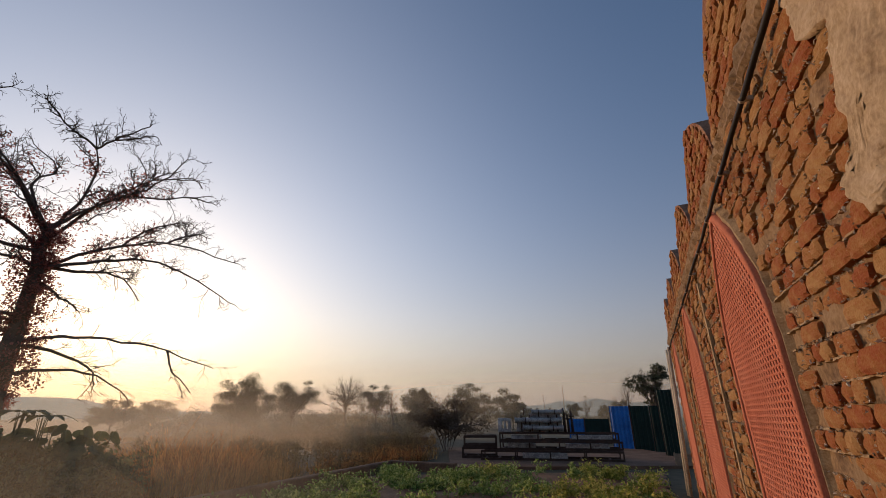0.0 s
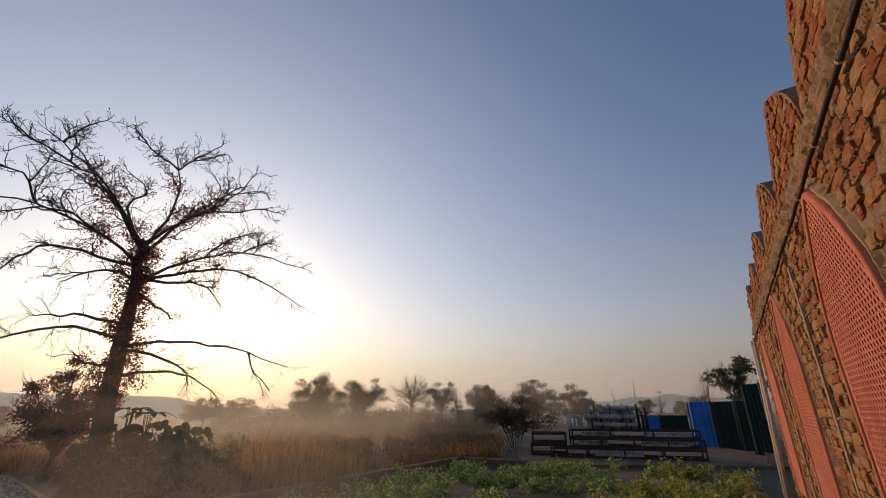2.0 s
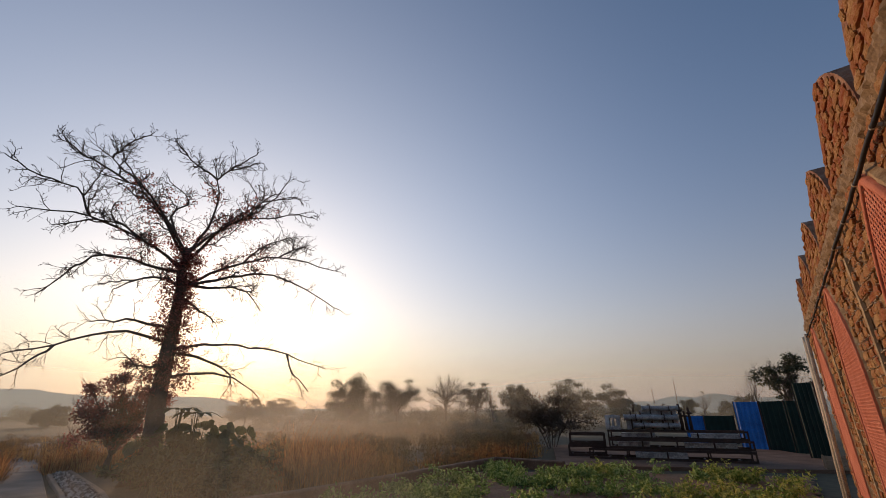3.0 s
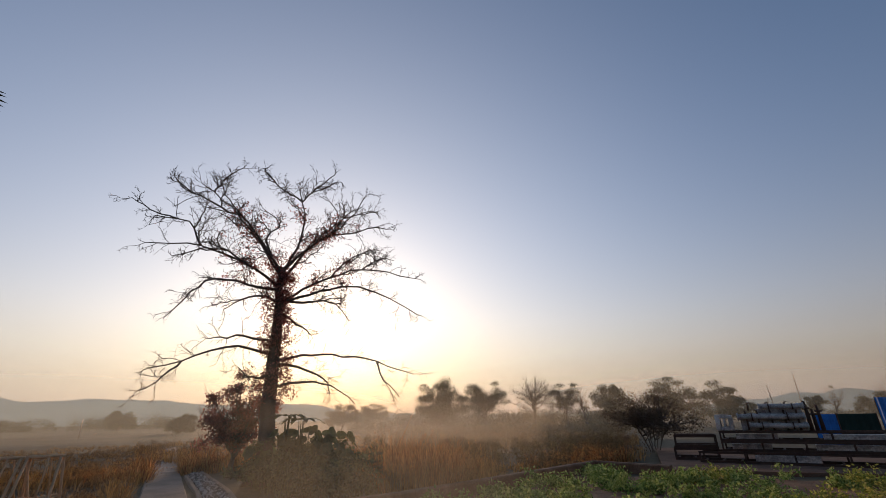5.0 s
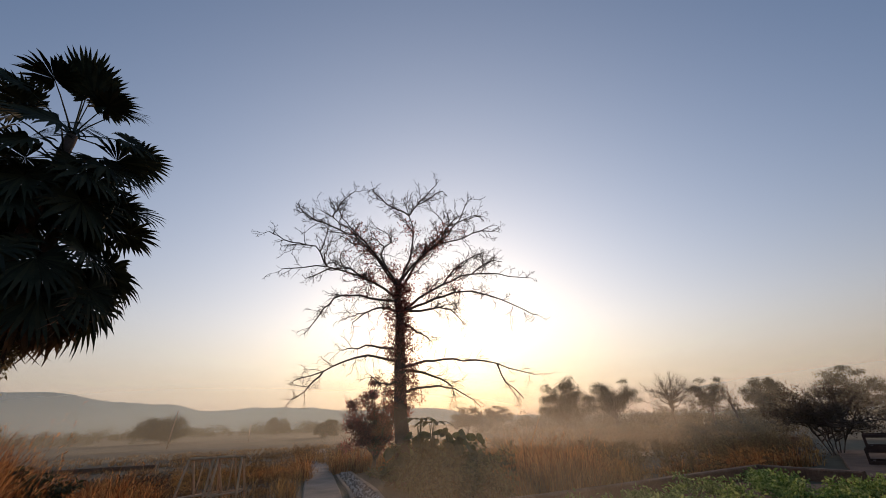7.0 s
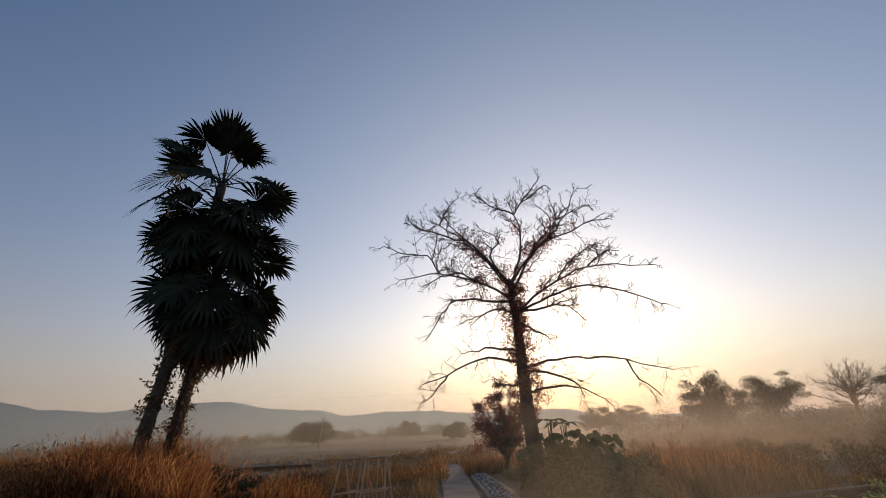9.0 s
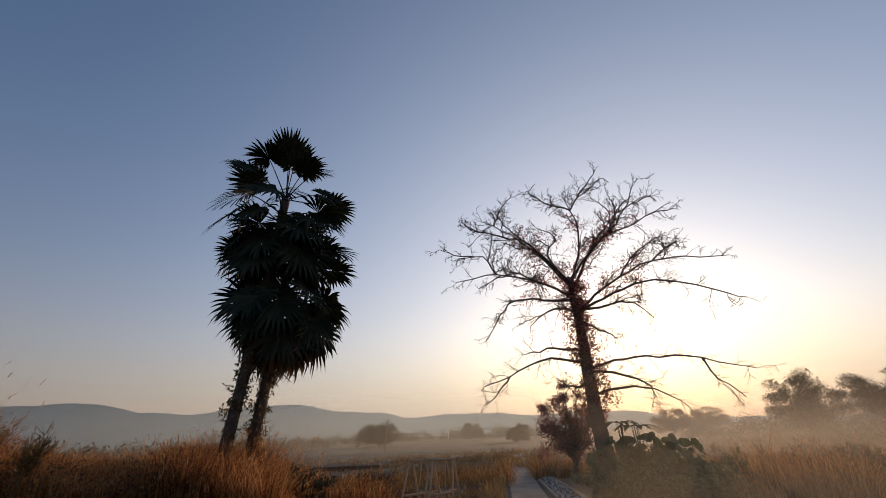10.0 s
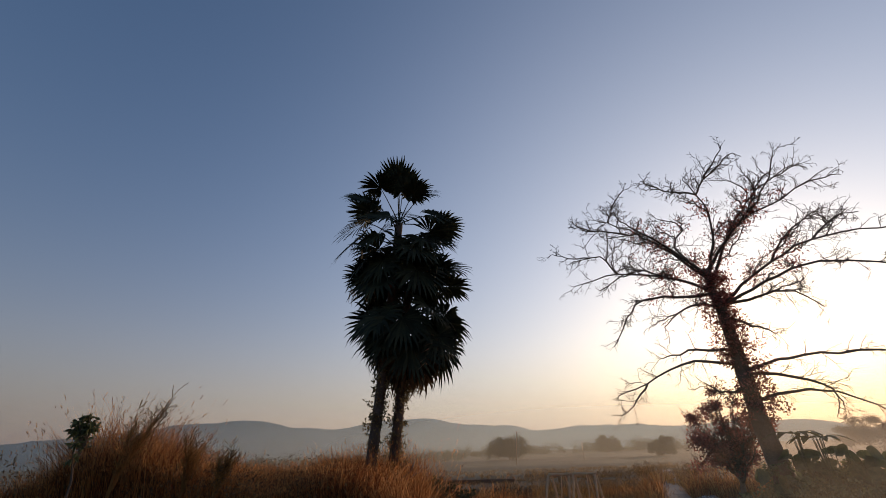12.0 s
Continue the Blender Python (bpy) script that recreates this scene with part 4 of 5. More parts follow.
def broad_plant(az, dist, height, count, size, label, seed, pointed=False):
    """A soft-stemmed plant with big leaves on long stalks: round and cupped, or long and drooping."""
    rng = random.Random(seed)
    p = at(az, dist, -0.03)
    ob = thing("broad_leaved_plant", label, "plant", Matrix.Translation(p), group="broad-leaved plants round the tree")
    for i in range(count):
        t = 2.4 * i + rng.uniform(-0.3, 0.3)
        out = Vector((math.cos(t), math.sin(t), 0))
        h = height * (1.0 if pointed else rng.uniform(0.45, 0.95))
        foot, end = Vector((0, 0, 0)) + out * 0.03, out * rng.uniform(0.1, 0.42) * (0.3 if pointed else 1) + Vector((0, 0, h))
        stalk = Buf()
        stalk.tube([foot, foot.lerp(end, 0.55) - out * 0.04, end], [0.016, 0.012, 0.007], 5)
        stem = part("stalk", stalk, M_SHRUB, ob, smooth=True)
        b, r = Buf(), size * rng.uniform(0.75, 1.2)
        side = Vector((-out.y, out.x, 0))
        if pointed:
            rows = [end + out * r * 2.2 * f + Vector((0, 0, 0.25 * r - 1.4 * r * (f - 0.35) ** 2)) for f in (0, 0.25, 0.5, 0.75, 1.0)]
            for q, w in zip(rows, (0.06, 0.4, 0.5, 0.3, 0.02)):
                b.v.extend([q - side * w * r, q + Vector((0, 0, -0.05 * r)), q + side * w * r])
            for k in range(4):
                for j in range(2):
                    b.f.append((3 * k + j, 3 * k + j + 1, 3 * k + j + 4, 3 * k + j + 3))
        else:
            tilt = (out * rng.uniform(0.2, 0.9) + Vector((0, 0, -rng.uniform(0.3, 1.0)))).normalized()
            mid = end + tilt * r * 0.7
            b.v.append(mid + side.cross(tilt) * r * 0.12)
            for k in range(12):
                a = 2 * math.pi * k / 12
                rim = r * (1 - 0.3 * max(0, -math.cos(a)) ** 6) * (1 + 0.06 * math.sin(5 * a + seed))
                b.v.append(mid + (tilt * math.cos(a) + side * math.sin(a) * 0.92) * rim - side.cross(tilt) * r * 0.1 * math.cos(2 * a))
            b.f = [(0, 1 + k, 1 + (k + 1) % 12) for k in range(12)]
        part("leaf", b, M_SHRUB, stem, smooth=True)


for k, (az_, dist_, high, count_) in enumerate(((42.5, 13.5, 1.55, 13), (40.5, 13.7, 1.55, 15), (38.4, 13.6, 1.6, 16), (36.9, 13.9, 1.45, 12), (45.6, 13.4, 1.2, 9))):
    broad_plant(az_, dist_, high, count_, 0.19, "dark green plant with big round leaves under the tree", 60 + k)
broad_plant(42.9, 13.2, 1.75, 8, 0.24, "dark plant with long drooping leaves by the trunk", 70, True)
broad_plant(41.2, 13.2, 1.65, 8, 0.24, "dark plant with long drooping leaves among round-leaved plants", 71, True)


def feather_weed(az, dist, height, lean, label, seed):
    """A tall dry weed: a sheaf of thin stems that lean one way, each with short feathery side shoots."""
    rng = random.Random(seed)
    p = at(az, dist)
    p.z = ground_height(p.x, p.y) - 0.03
    ob = thing("tall_weed", label, "weed", Matrix.Translation(p))
    a = radians(az)
    right = Vector((math.cos(a), math.sin(a), 0))
    for i in range(11):
        b = Buf()
        h = height * rng.uniform(0.6, 1.0)
        out = right * lean * h * rng.uniform(0.4, 1.2) + unit(rng) * 0.18
        line = [Vector((out.x * t ** 1.5, out.y * t ** 1.5, h * t)) for t in (0, 0.2, 0.4, 0.6, 0.8, 1.0)]
        b.tube(line, [0.009, 0.008, 0.007, 0.006, 0.005, 0.003], 4)
        for k in range(26):
            t = rng.uniform(0.4, 1.0)
            q = Vector((out.x * t ** 1.5, out.y * t ** 1.5, h * t))
            way = (out.normalized() * rng.uniform(-0.3, 0.9) + unit(rng) * 0.7 + Vector((0, 0, 0.9))).normalized()
            e = q + way * rng.uniform(0.08, 0.2)
            b.tube([q, e], [0.004, 0.003], 3, cap=False)
            for j in range(4):
                b.leaf(q.lerp(e, rng.uniform(0.3, 1)), (way + unit(rng) * 0.6).normalized(), unit(rng), 0.04, 0.01)
        part("stem", b, M_FIELD, ob)


feather_weed(113.6, 9.0, 1.75, 0.3, "tall feathery dry weed rising out of the grass", 35)
feather_weed(107.5, 9.6, 1.2, 0.1, "thin feathery dry weed among the grass", 36)
feather_weed(104.6, 9.2, 0.95, 0.2, "low feathery dry weed among the grass", 37)
build_tree("shrub", 79.8, 10.2, 1.4, 1.1, "dull green shrub beside the palms", 36, 0.1, 500, 0.1, mat=M_TREE, clumps=14)
build_tree("shrub", 96.5, 17.0, 1.5, 2.0, "dark rounded shrub behind the tall grass", 37, 0.03, 2600, 0.07, mat=M_TREE, clumps=20)
build_tree("shrub", 102.0, 17.4, 1.4, 2.6, "dark low shrub behind the tall grass", 38, 0.03, 2600, 0.07, mat=M_TREE, clumps=20)
build_tree("shrub", 91.5, 12.4, 0.9, 1.1, "dark low shrub by the palms' feet", 39, 0.03, 1500, 0.06, mat=M_TREE, clumps=16)


def scrub(name, label, az0, az1, dist, height, count, leaf, seed, mat):
    """A far uneven line of bushes, too small and too many to count."""
    rng = random.Random(seed)
    b = Buf()
    for _ in range(count):
        az = rng.uniform(az0, az1)
        h = height * (0.45 + 0.75 * max(0, 0.5 + noise.noise((az * 0.6, seed, 0))) * rng.uniform(0.6, 1.1))
        p = at(az, dist * rng.uniform(0.94, 1.1))
        for k in range(3):
            leaf_cloud(b, rng, p + Vector((rng.gauss(0, h * 0.5), rng.gauss(0, h * 0.5), h * rng.uniform(0.15, 0.8))), h * 0.45, 46, leaf, 0.8)
    single(name, b, mat, label, "bushes", kind="stuff")


scrub("far_bushes", "uneven line of far field bushes and trees in haze", 50, 78, 190, 4.6, 110, 0.5, 1, M_TREE)
scrub("far_bushes", "dark line of scrub at the field's edge", 1, 34, 66, 3.2, 190, 0.24, 2, M_TREE)
scrub("field_scrub", "dull scrub and weeds across the fallow field", 2, 31, 42, 1.3, 120, 0.16, 5, M_SCRUB)
scrub("field_scrub", "brown weeds and low scrub behind the dry grass", 3, 30, 27, 0.7, 60, 0.12, 6, M_SCRUB)
scrub("far_bushes", "far dark bushes across the fields", 76, 112, 110, 3.2, 110, 0.3, 3, M_TREE)
scrub("far_bushes", "pale line of far bushes beyond the yard", -24, 2, 130, 2.6, 50, 0.5, 4, M_TREE)


# ---- palms ----
def frond_mesh(seed, dry, hang, reach=1.0, blade=0.95):
    """A fan leaf: stalk along +x, a round fan of blades at its end that hangs by so many degrees, tips drooping."""
    rng = random.Random(seed)
    b = Buf()
    stalk = reach * rng.uniform(0.85, 1.12)
    stem = Buf()
    stem.tube([Vector((stalk * t, 0, 0.1 * math.sin(t * 2.2))) for t in (0, 0.35, 0.7, 1)], [0.026, 0.018, 0.014, 0.01], 4)
    hub = Vector((stalk, 0, 0.1 * math.sin(2.2)))
    turn = Matrix.Rotation(radians(hang), 3, "Y")
    n = 34
    for i in range(n):
        t = -150 + 300 * i / (n - 1) + rng.uniform(-4, 4)
        a = radians(t)
        length = (blade - 0.28 * (abs(t) / 150) ** 2) * rng.uniform(0.85, 1.1)
        d = turn @ Vector((math.cos(a), math.sin(a), 0.12))
        s = turn @ Vector((-math.sin(a), math.cos(a), 0))
        w = 0.048
        droop = (0.7 if dry else 0.35) * rng.uniform(0.5, 1.5)
        pts = [hub, hub + d * length * 0.55 + Vector((0, 0, -0.05 * droop)), hub + d * length * 0.85 + Vector((0, 0, -0.22 * droop)), hub + d * length + Vector((0, 0, -0.5 * droop))]
        v = [hub, pts[1] + s * w, pts[1] - s * w + turn @ Vector((0, 0, 0.015)), pts[2] + s * w * 0.5, pts[2] - s * w * 0.5, pts[3]]
        b.add(v, [(0, 1, 2), (1, 3, 4, 2), (3, 5, 4)])
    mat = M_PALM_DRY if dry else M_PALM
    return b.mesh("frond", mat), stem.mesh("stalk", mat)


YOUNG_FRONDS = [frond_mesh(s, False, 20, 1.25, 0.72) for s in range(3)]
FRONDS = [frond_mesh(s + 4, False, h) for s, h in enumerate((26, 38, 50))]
DRY_FRONDS = [frond_mesh(s + 9, True, 50) for s in range(2)]


def build_palm(base, head, bend, seed, rosette, tiers, label):
    """tiers: count, first and last tilt of the fronds over the level, first and last depth under the head."""
    rng = random.Random(seed)
    palm = thing("fan_palm", label, "palm", Matrix.Translation(base), group="pair of palms")
    b = Buf()
    rel = head - base
    n = 46
    pts, rad = [], []
    for i in range(n + 1):
        t = i / n
        pts.append(rel * t + bend * math.sin(t * math.pi))
        rad.append((0.125 - 0.02 * t) * (1 + 0.06 * (i % 2)))
    b.tube(pts, rad, 12)
    part("trunk", b, M_PALM_BARK, palm, smooth=True)
    vine = Buf()
    for i in range(190):
        p = pts[int(rng.uniform(0.05, 0.62) * n)] + Vector((rng.gauss(0, 0.1), rng.gauss(0, 0.1), 0))
        leaf_cloud(vine, rng, p, 0.11, 12, 0.085)
    part("creeper_leaves", vine, M_SCRUB, palm, "dull creeper leaves on the stem")
    fans = [(el, turn, 0.0, roll) for el, turn, roll in rosette]
    for count, e0, e1, d0, d1 in tiers:
        for i in range(count):
            q = i / max(1, count - 1)
            fans.append((e0 + (e1 - e0) * q + rng.uniform(-6, 6), len(fans) * 137.5 + rng.uniform(-15, 15), d0 + (d1 - d0) * q, rng.uniform(-35, 35)))
    for el, turn, drop, roll in fans:
        m = Matrix.Translation(rel + Vector((0, 0, -drop))) @ Matrix.Rotation(radians(turn), 4, "Z")
        m = m @ Matrix.Rotation(radians(-el), 4, "Y") @ Matrix.Rotation(radians(roll), 4, "X")
        dry = el < -52
        fan, stem = rng.choice(DRY_FRONDS if dry else YOUNG_FRONDS if drop == 0 else FRONDS)
        ob = part("frond", fan, None, palm, "dead brown hanging frond" if dry else "")
        ob.matrix_local = m @ Matrix.Scale(0.97 if el > 68 else rng.uniform(0.84, 0.95) if drop == 0 else rng.uniform(0.88, 1.04), 4)
        part("stalk", stem, None, ob)


def build_palms():
    a = radians(85)
    right, away = Vector((math.cos(a), math.sin(a), 0)), Vector((-math.sin(a), math.cos(a), 0))
    c = at(85, 11)
    place = lambda u, v, z: c + right * u + away * v + Vector((0, 0, z))
    # tilt, bearing and roll of the fans in the open top, then count, first and last tilt, first and last depth under the head of the shag below
    top = ((87, 355, 0), (80, 335, 12), (74, 20, -12), (26, 262, 60), (32, 272, -50), (54, 92, 45), (14, 84, 55), (4, 98, -45), (42, 30, 0), (34, 320, 10))
    low = ((30, 85, 50), (34, 70, -40), (22, 260, 45), (8, 92, -30), (35, 355, 0), (14, 275, -50))
    build_palm(place(-0.8, 0.0, 0.2), place(-0.1, 0.0, 7.55), right * 0.05, 3, top, ((24, 10, -42, 0.5, 1.4),), "tall dark fan palm with a dense shaggy crown")
    build_palm(place(-0.3, 0.35, 0.2), place(0.16, 0.3, 5.6), right * 0.06, 4, low, ((22, -8, -64, 0.5, 1.1),), "shorter dark fan palm with hanging dead fronds")


build_palms()

b = Buf()
b.tube([Vector((0, 0, 0)), Vector((0.3, 0.1, 0.12)), Vector((0.7, 0.05, 0.1)), Vector((1.0, 0.2, 0.22))], [0.035, 0.03, 0.024, 0.012], 7)
b.tube([Vector((0.6, 0.06, 0.1)), Vector((0.8, -0.12, 0.25)), Vector((0.85, -0.2, 0.4))], [0.025, 0.02, 0.012], 6)
p = at(88.5, 10.2)
single("dead_branch", b, M_BARK, "bare dead branch lying across the grass by the palms", "branch", smooth=True,
       where=Matrix.Translation((p.x, p.y, ground_height(p.x, p.y) + 0.4)) @ Matrix.Rotation(radians(85), 4, "Z"))


# ---- grass and garden ----
def grass(name, label, spots, mat, seed, tall, blade=0.012):
    """Tufts of thin bent blades with seed heads."""
    rng = random.Random(seed)
    b = Buf()
    for x, y, h in spots:
        z = ground_height(x, y) - 0.03
        tilt = rng.uniform(0, 2 * math.pi)
        sway = Vector((math.cos(tilt), math.sin(tilt), 0)) * 0.15
        for _ in range(tall):
            t = rng.uniform(0, 2 * math.pi)
            d = (Vector((math.cos(t), math.sin(t), 0)) + sway * 2).normalized()
            p = Vector((x, y, z)) + d * abs(rng.gauss(0, 0.09))
            s = Vector((-d.y, d.x, 0)) * blade * rng.uniform(0.5, 1.4)
            hh, bend = h * rng.uniform(0.35, 1.1), rng.uniform(0.1, 0.8) * h
            m1, m2 = p + Vector((0, 0, hh * 0.6)) + d * bend * 0.28, p + Vector((0, 0, hh)) + d * bend
            b.add([p - s, p + s, m1 + s * 0.8, m1 - s * 0.8, m2], [(0, 1, 2, 3), (3, 2, 4)])
            if rng.random() < 0.3:
                for q in range(4):
                    w_ = unit(rng) * 0.03
                    e_ = m2 - Vector((0, 0, 0.03 * q)) - d * 0.01 * q
                    b.add([e_, e_ + w_ + Vector((0, 0, 0.05)) + d * 0.03, e_ + w_ * 0.5 + s * 0.5], [(0, 1, 2)])
    return single(name, b, mat, label, "grass", kind="stuff")


def on_path(x, y):
    az, d = math.degrees(math.atan2(-x, y)), math.hypot(x, y)
    off = math.sin(radians(az - 54.2)) * d
    return abs(off) < (0.72 if d < 16 else 0.42 if d < 23 else 0.0) or (-2.0 < off < 0 and d < 18)


def scatter(rng, count, az0, az1, d0, d1, h0, h1, power=1.0, gaps=-0.2):
    out = []
    while len(out) < count:
        az, d = rng.uniform(az0, az1), d0 + (d1 - d0) * rng.random() ** power
        p = at(az, d)
        n = noise.noise((p.x * 0.25, p.y * 0.25, 9))
        if n < gaps or on_path(p.x, p.y) or (69 < az < 88 and d > 17) or p.x > -4.9 + (p.y - 8.3) * 0.415:
            continue
        if 32 < az < 48 and d < 14.8:
            continue
        if 59.0 < az < 70 and 9 < d < 15.5:
            n = -0.45 if d > 13.2 else -0.7
        elif 57 < az < 73 and d > 15:
            n = min(n, -0.35)
        mound = 1 + ((0.45 * noise.noise((p.x * 0.6, p.y * 0.6, 15)) - 0.2 * smoothstep(98, 107, az)) if az > 83 else 0)
        out.append((p.x, p.y, mound * (h0 + (h1 - h0) * rng.random()) * (1 + 1.2 * n) * (1 + 0.4 * noise.noise((p.x * 1.1, p.y * 1.1, 5)))))
    return out


def build_grass():
    rng = random.Random(21)
    grass("tall_grass", "tall dry orange-brown grass on a bank", scatter(rng, 3300, 83, 150, 6.8, 13, 0.45, 1.1, 1.0, -0.6), M_GRASS, 1, 26, 0.006)
    grass("dry_grass", "dry reddish grass across the fallow ground", scatter(rng, 1100, 22, 84, 10.5, 20, 0.25, 0.7, 1.2, 0.08), M_GRASS, 2, 13, 0.008)
    grass("weedy_grass", "dull olive-brown grass between the orange tufts", scatter(rng, 1500, 18, 84, 11, 22, 0.2, 0.6, 1.0, -0.3), M_FIELD, 8, 12, 0.01)
    grass("sparse_grass", "low olive-brown grass across the fallow field", scatter(rng, 1500, 22, 84, 19, 46, 0.12, 0.4, 1.1, -0.1), M_FIELD, 6, 10, 0.014)
    grass("field_grass", "dry grass and weeds beyond the low wall", scatter(rng, 420, 1, 24, 13, 19, 0.1, 0.5, 1.0, 0.05), M_GRASS, 3, 13, 0.007)
    grass("sparse_grass", "olive-brown grass and weeds beyond the low wall", scatter(rng, 2000, 1, 24, 13, 46, 0.08, 0.4, 1.0, -0.1), M_FIELD, 7, 10, 0.012)
    spots = []
    while len(spots) < 3200:
        p = at(rng.uniform(49, 100), 12 + 33 * rng.random() ** 1.2)
        if not on_path(p.x, p.y) and noise.noise((p.x * 0.2, p.y * 0.2, 4)) > -0.35:
            spots.append((p.x, p.y, rng.uniform(0.08, 0.26)))
    grass("stubble", "low dull brown stubble and weeds on fallow soil", spots, M_STUBBLE, 9, 9, 0.014)
    b = Buf()
    for x, y, h in scatter(rng, 170, 78, 150, 7.0, 13, 0.25, 0.6, 1.0, -0.6) + scatter(rng, 520, 22, 84, 11, 36, 0.3, 0.8) + scatter(rng, 300, 1, 24, 15, 45, 0.3, 0.9):
        for k in range(3):
            leaf_cloud(b, rng, Vector((x + rng.gauss(0, 0.2), y + rng.gauss(0, 0.2), ground_height(x, y) + h * rng.uniform(0.2, 0.9))), 0.25, 16, 0.06)
    for k in range(90):
        p = at(rng.uniform(66.5, 77), rng.uniform(12.0, 14.0))
        leaf_cloud(b, rng, Vector((p.x, p.y, rng.uniform(0.02, 0.3))), 0.3, 16, 0.09)
    for k in range(70):
        p = at(rng.uniform(84, 150), rng.uniform(7.5, 11))
        for q in range(2):
            leaf_cloud(b, rng, Vector((p.x, p.y, ground_height(p.x, p.y) + rng.uniform(0.1, 0.6))), 0.3, 18, 0.05)
    # dark leaves added in place of the shade in a hollow
    hollow_fill = Buf()
    for k in range(230):
        p = at(rng.uniform(69.5, 78.5), rng.uniform(16.2, 20.8))
        leaf_cloud(hollow_fill, rng, Vector((p.x, p.y, rng.uniform(0.0, 0.16))), 0.32, 22, 0.1, 0.5)
    single("hollow_leaves", hollow_fill, M_DARK_LEAF, "dark leaves standing in for a shadowed hollow in the field", "weeds", kind="stuff")
    single("dry_weeds", b, M_WEED, "dark dry weeds among the grass", "weeds", kind="stuff")
    b = Buf()
    for k in range(520):
        p = at(rng.uniform(3, 34), 13.5 + 16 * rng.random() ** 1.1)
        if p.x > -4.6 + (p.y - 8.3) * 0.415 or noise.noise((p.x * 0.3, p.y * 0.3, 8)) < -0.12:
            continue
        h = rng.uniform(0.25, 0.95)
        top = Vector((p.x + rng.gauss(0, 0.08), p.y + rng.gauss(0, 0.08), h))
        b.tube([Vector((p.x, p.y, -0.02)), top], [0.008, 0.004], 3, cap=False)
        for q in range(4):
            leaf_cloud(b, rng, Vector((p.x, p.y, 0)).lerp(top, rng.uniform(0.35, 1.0)) + unit(rng) * 0.12, 0.17, 11, 0.075)
    single("tall_weeds", b, M_SCRUB, "mixed brown-green leafy weeds among dry grass", "weeds", kind="stuff")
    b = Buf()
    for k in range(420):
        p = at(rng.uniform(32, 48), 10.4 + 4.2 * rng.random() ** 0.8)
        if on_path(p.x, p.y) or p.x > -4.9 + (p.y - 8.3) * 0.415:
            continue
        h = rng.uniform(0.1, 0.75) * (0.7 + 0.8 * max(0, noise.noise((p.x * 0.7, p.y * 0.7, 3)) + 0.3))
        leaf_cloud(b, rng, Vector((p.x, p.y, h)), 0.25, 16, rng.choice((0.09, 0.13, 0.2)))
        q_ = Vector((p.x, p.y, 0)) + unit(rng) * 0.1
        b.tube([Vector((q_.x, q_.y, 0)), Vector((p.x, p.y, h))], [0.008, 0.005], 3, cap=False)
    single("undergrowth", b, M_SHRUB, "dark green weedy undergrowth round the bare tree", "weeds", kind="stuff")
    b, y = Buf(), Buf()
    count = 0
    while count < 400:
        p = Vector((rng.uniform(-4.6, 7.2), rng.uniform(7.2, 14.4), 0))
        if p.x < -4.7 + (p.y - 8.3) * 0.415 + 0.3 or p.x > 0.446 * p.y + 0.3 or noise.noise((p.x * 0.8, p.y * 0.8, 4)) < 0.03:
            continue
        tgt = y if noise.noise((p.x * 0.5, p.y * 0.5, 2)) + 0.12 * (p.x - 2) > 0.1 else b
        tall = rng.choice((0.1, 0.16, 0.22, 0.36))
        for k in range(4):
            leaf_cloud(tgt, rng, p + Vector((rng.gauss(0, 0.1), rng.gauss(0, 0.1), tall * rng.uniform(0.3, 1.0))), 0.12, 20, 0.085)
        count += 1
    single("garden_plants", b, M_LEAF, "low leafy green vegetables in the bed", "plants", kind="stuff")
    single("flowering_plants", y, M_LEAF_Y, "yellow-green leafy plants in the bed", "plants", kind="stuff")


build_grass()


# ---- yard things ----
def sheet(name, label, az0, d0, az1, d1, height, mat, z0=0.0):
    """A run of corrugated metal sheet on two rails and posts."""
    p, q = at(az0, d0), at(az1, d1)
    length = (q - p).length
    turn = math.atan2(q.y - p.y, q.x - p.x)
    fence = thing(name, label, "fence", Matrix.Translation((p.x, p.y, z0)) @ Matrix.Rotation(turn, 4, "Z"))
    n = max(1, round(length / 1.0))
    for k in range(n):
        b = Buf()
        w, m = length / n - 0.02, 18
        for i in range(m + 1):
            yy = (0.018, 0.018, -0.018, -0.018)[i % 4]
            for z in (0.02, height):
                b.v.append(Vector((k * length / n + w * i / m, yy, z)))
        k_ = len(b.v)
        b.v.extend([v + Vector((0, -0.004, 0)) for v in b.v])
        for i in range(m):
            b.f.append((2 * i, 2 * i + 2, 2 * i + 3, 2 * i + 1))
            b.f.append((k_ + 2 * i + 1, k_ + 2 * i + 3, k_ + 2 * i + 2, k_ + 2 * i))
        part("sheet_panel", b, mat, fence)
    for k in range(n + 1):
        b = Buf()
        b.box((k * length / n - 0.025, 0.02, -0.1), (k * length / n + 0.025, 0.07, height + 0.03))
        part("post", b, M_STEEL, fence)
    for z in (0.3, height - 0.3):
        b = Buf()
        b.box((0, 0.02, z), (length, 0.05, z + 0.05))
        part("rail", b, M_STEEL, fence)


sheet("sheet_fence", "bright blue corrugated metal sheet fence", -20.0, 25.0, -22.2, 24.6, 2.05, M_BLUE)
sheet("sheet_fence", "dark green corrugated metal sheet fence", -22.3, 24.5, -26.4, 24.0, 2.05, M_GREEN)
sheet("sheet_gate", "tall dark green corrugated sheet gate", -25.3, 21.0, -27.0, 20.7, 2.6, M_GREEN)
sheet("sheet_fence", "low blue corrugated sheet fence", -15.2, 30.0, -17.0, 30.0, 1.43, M_BLUE)
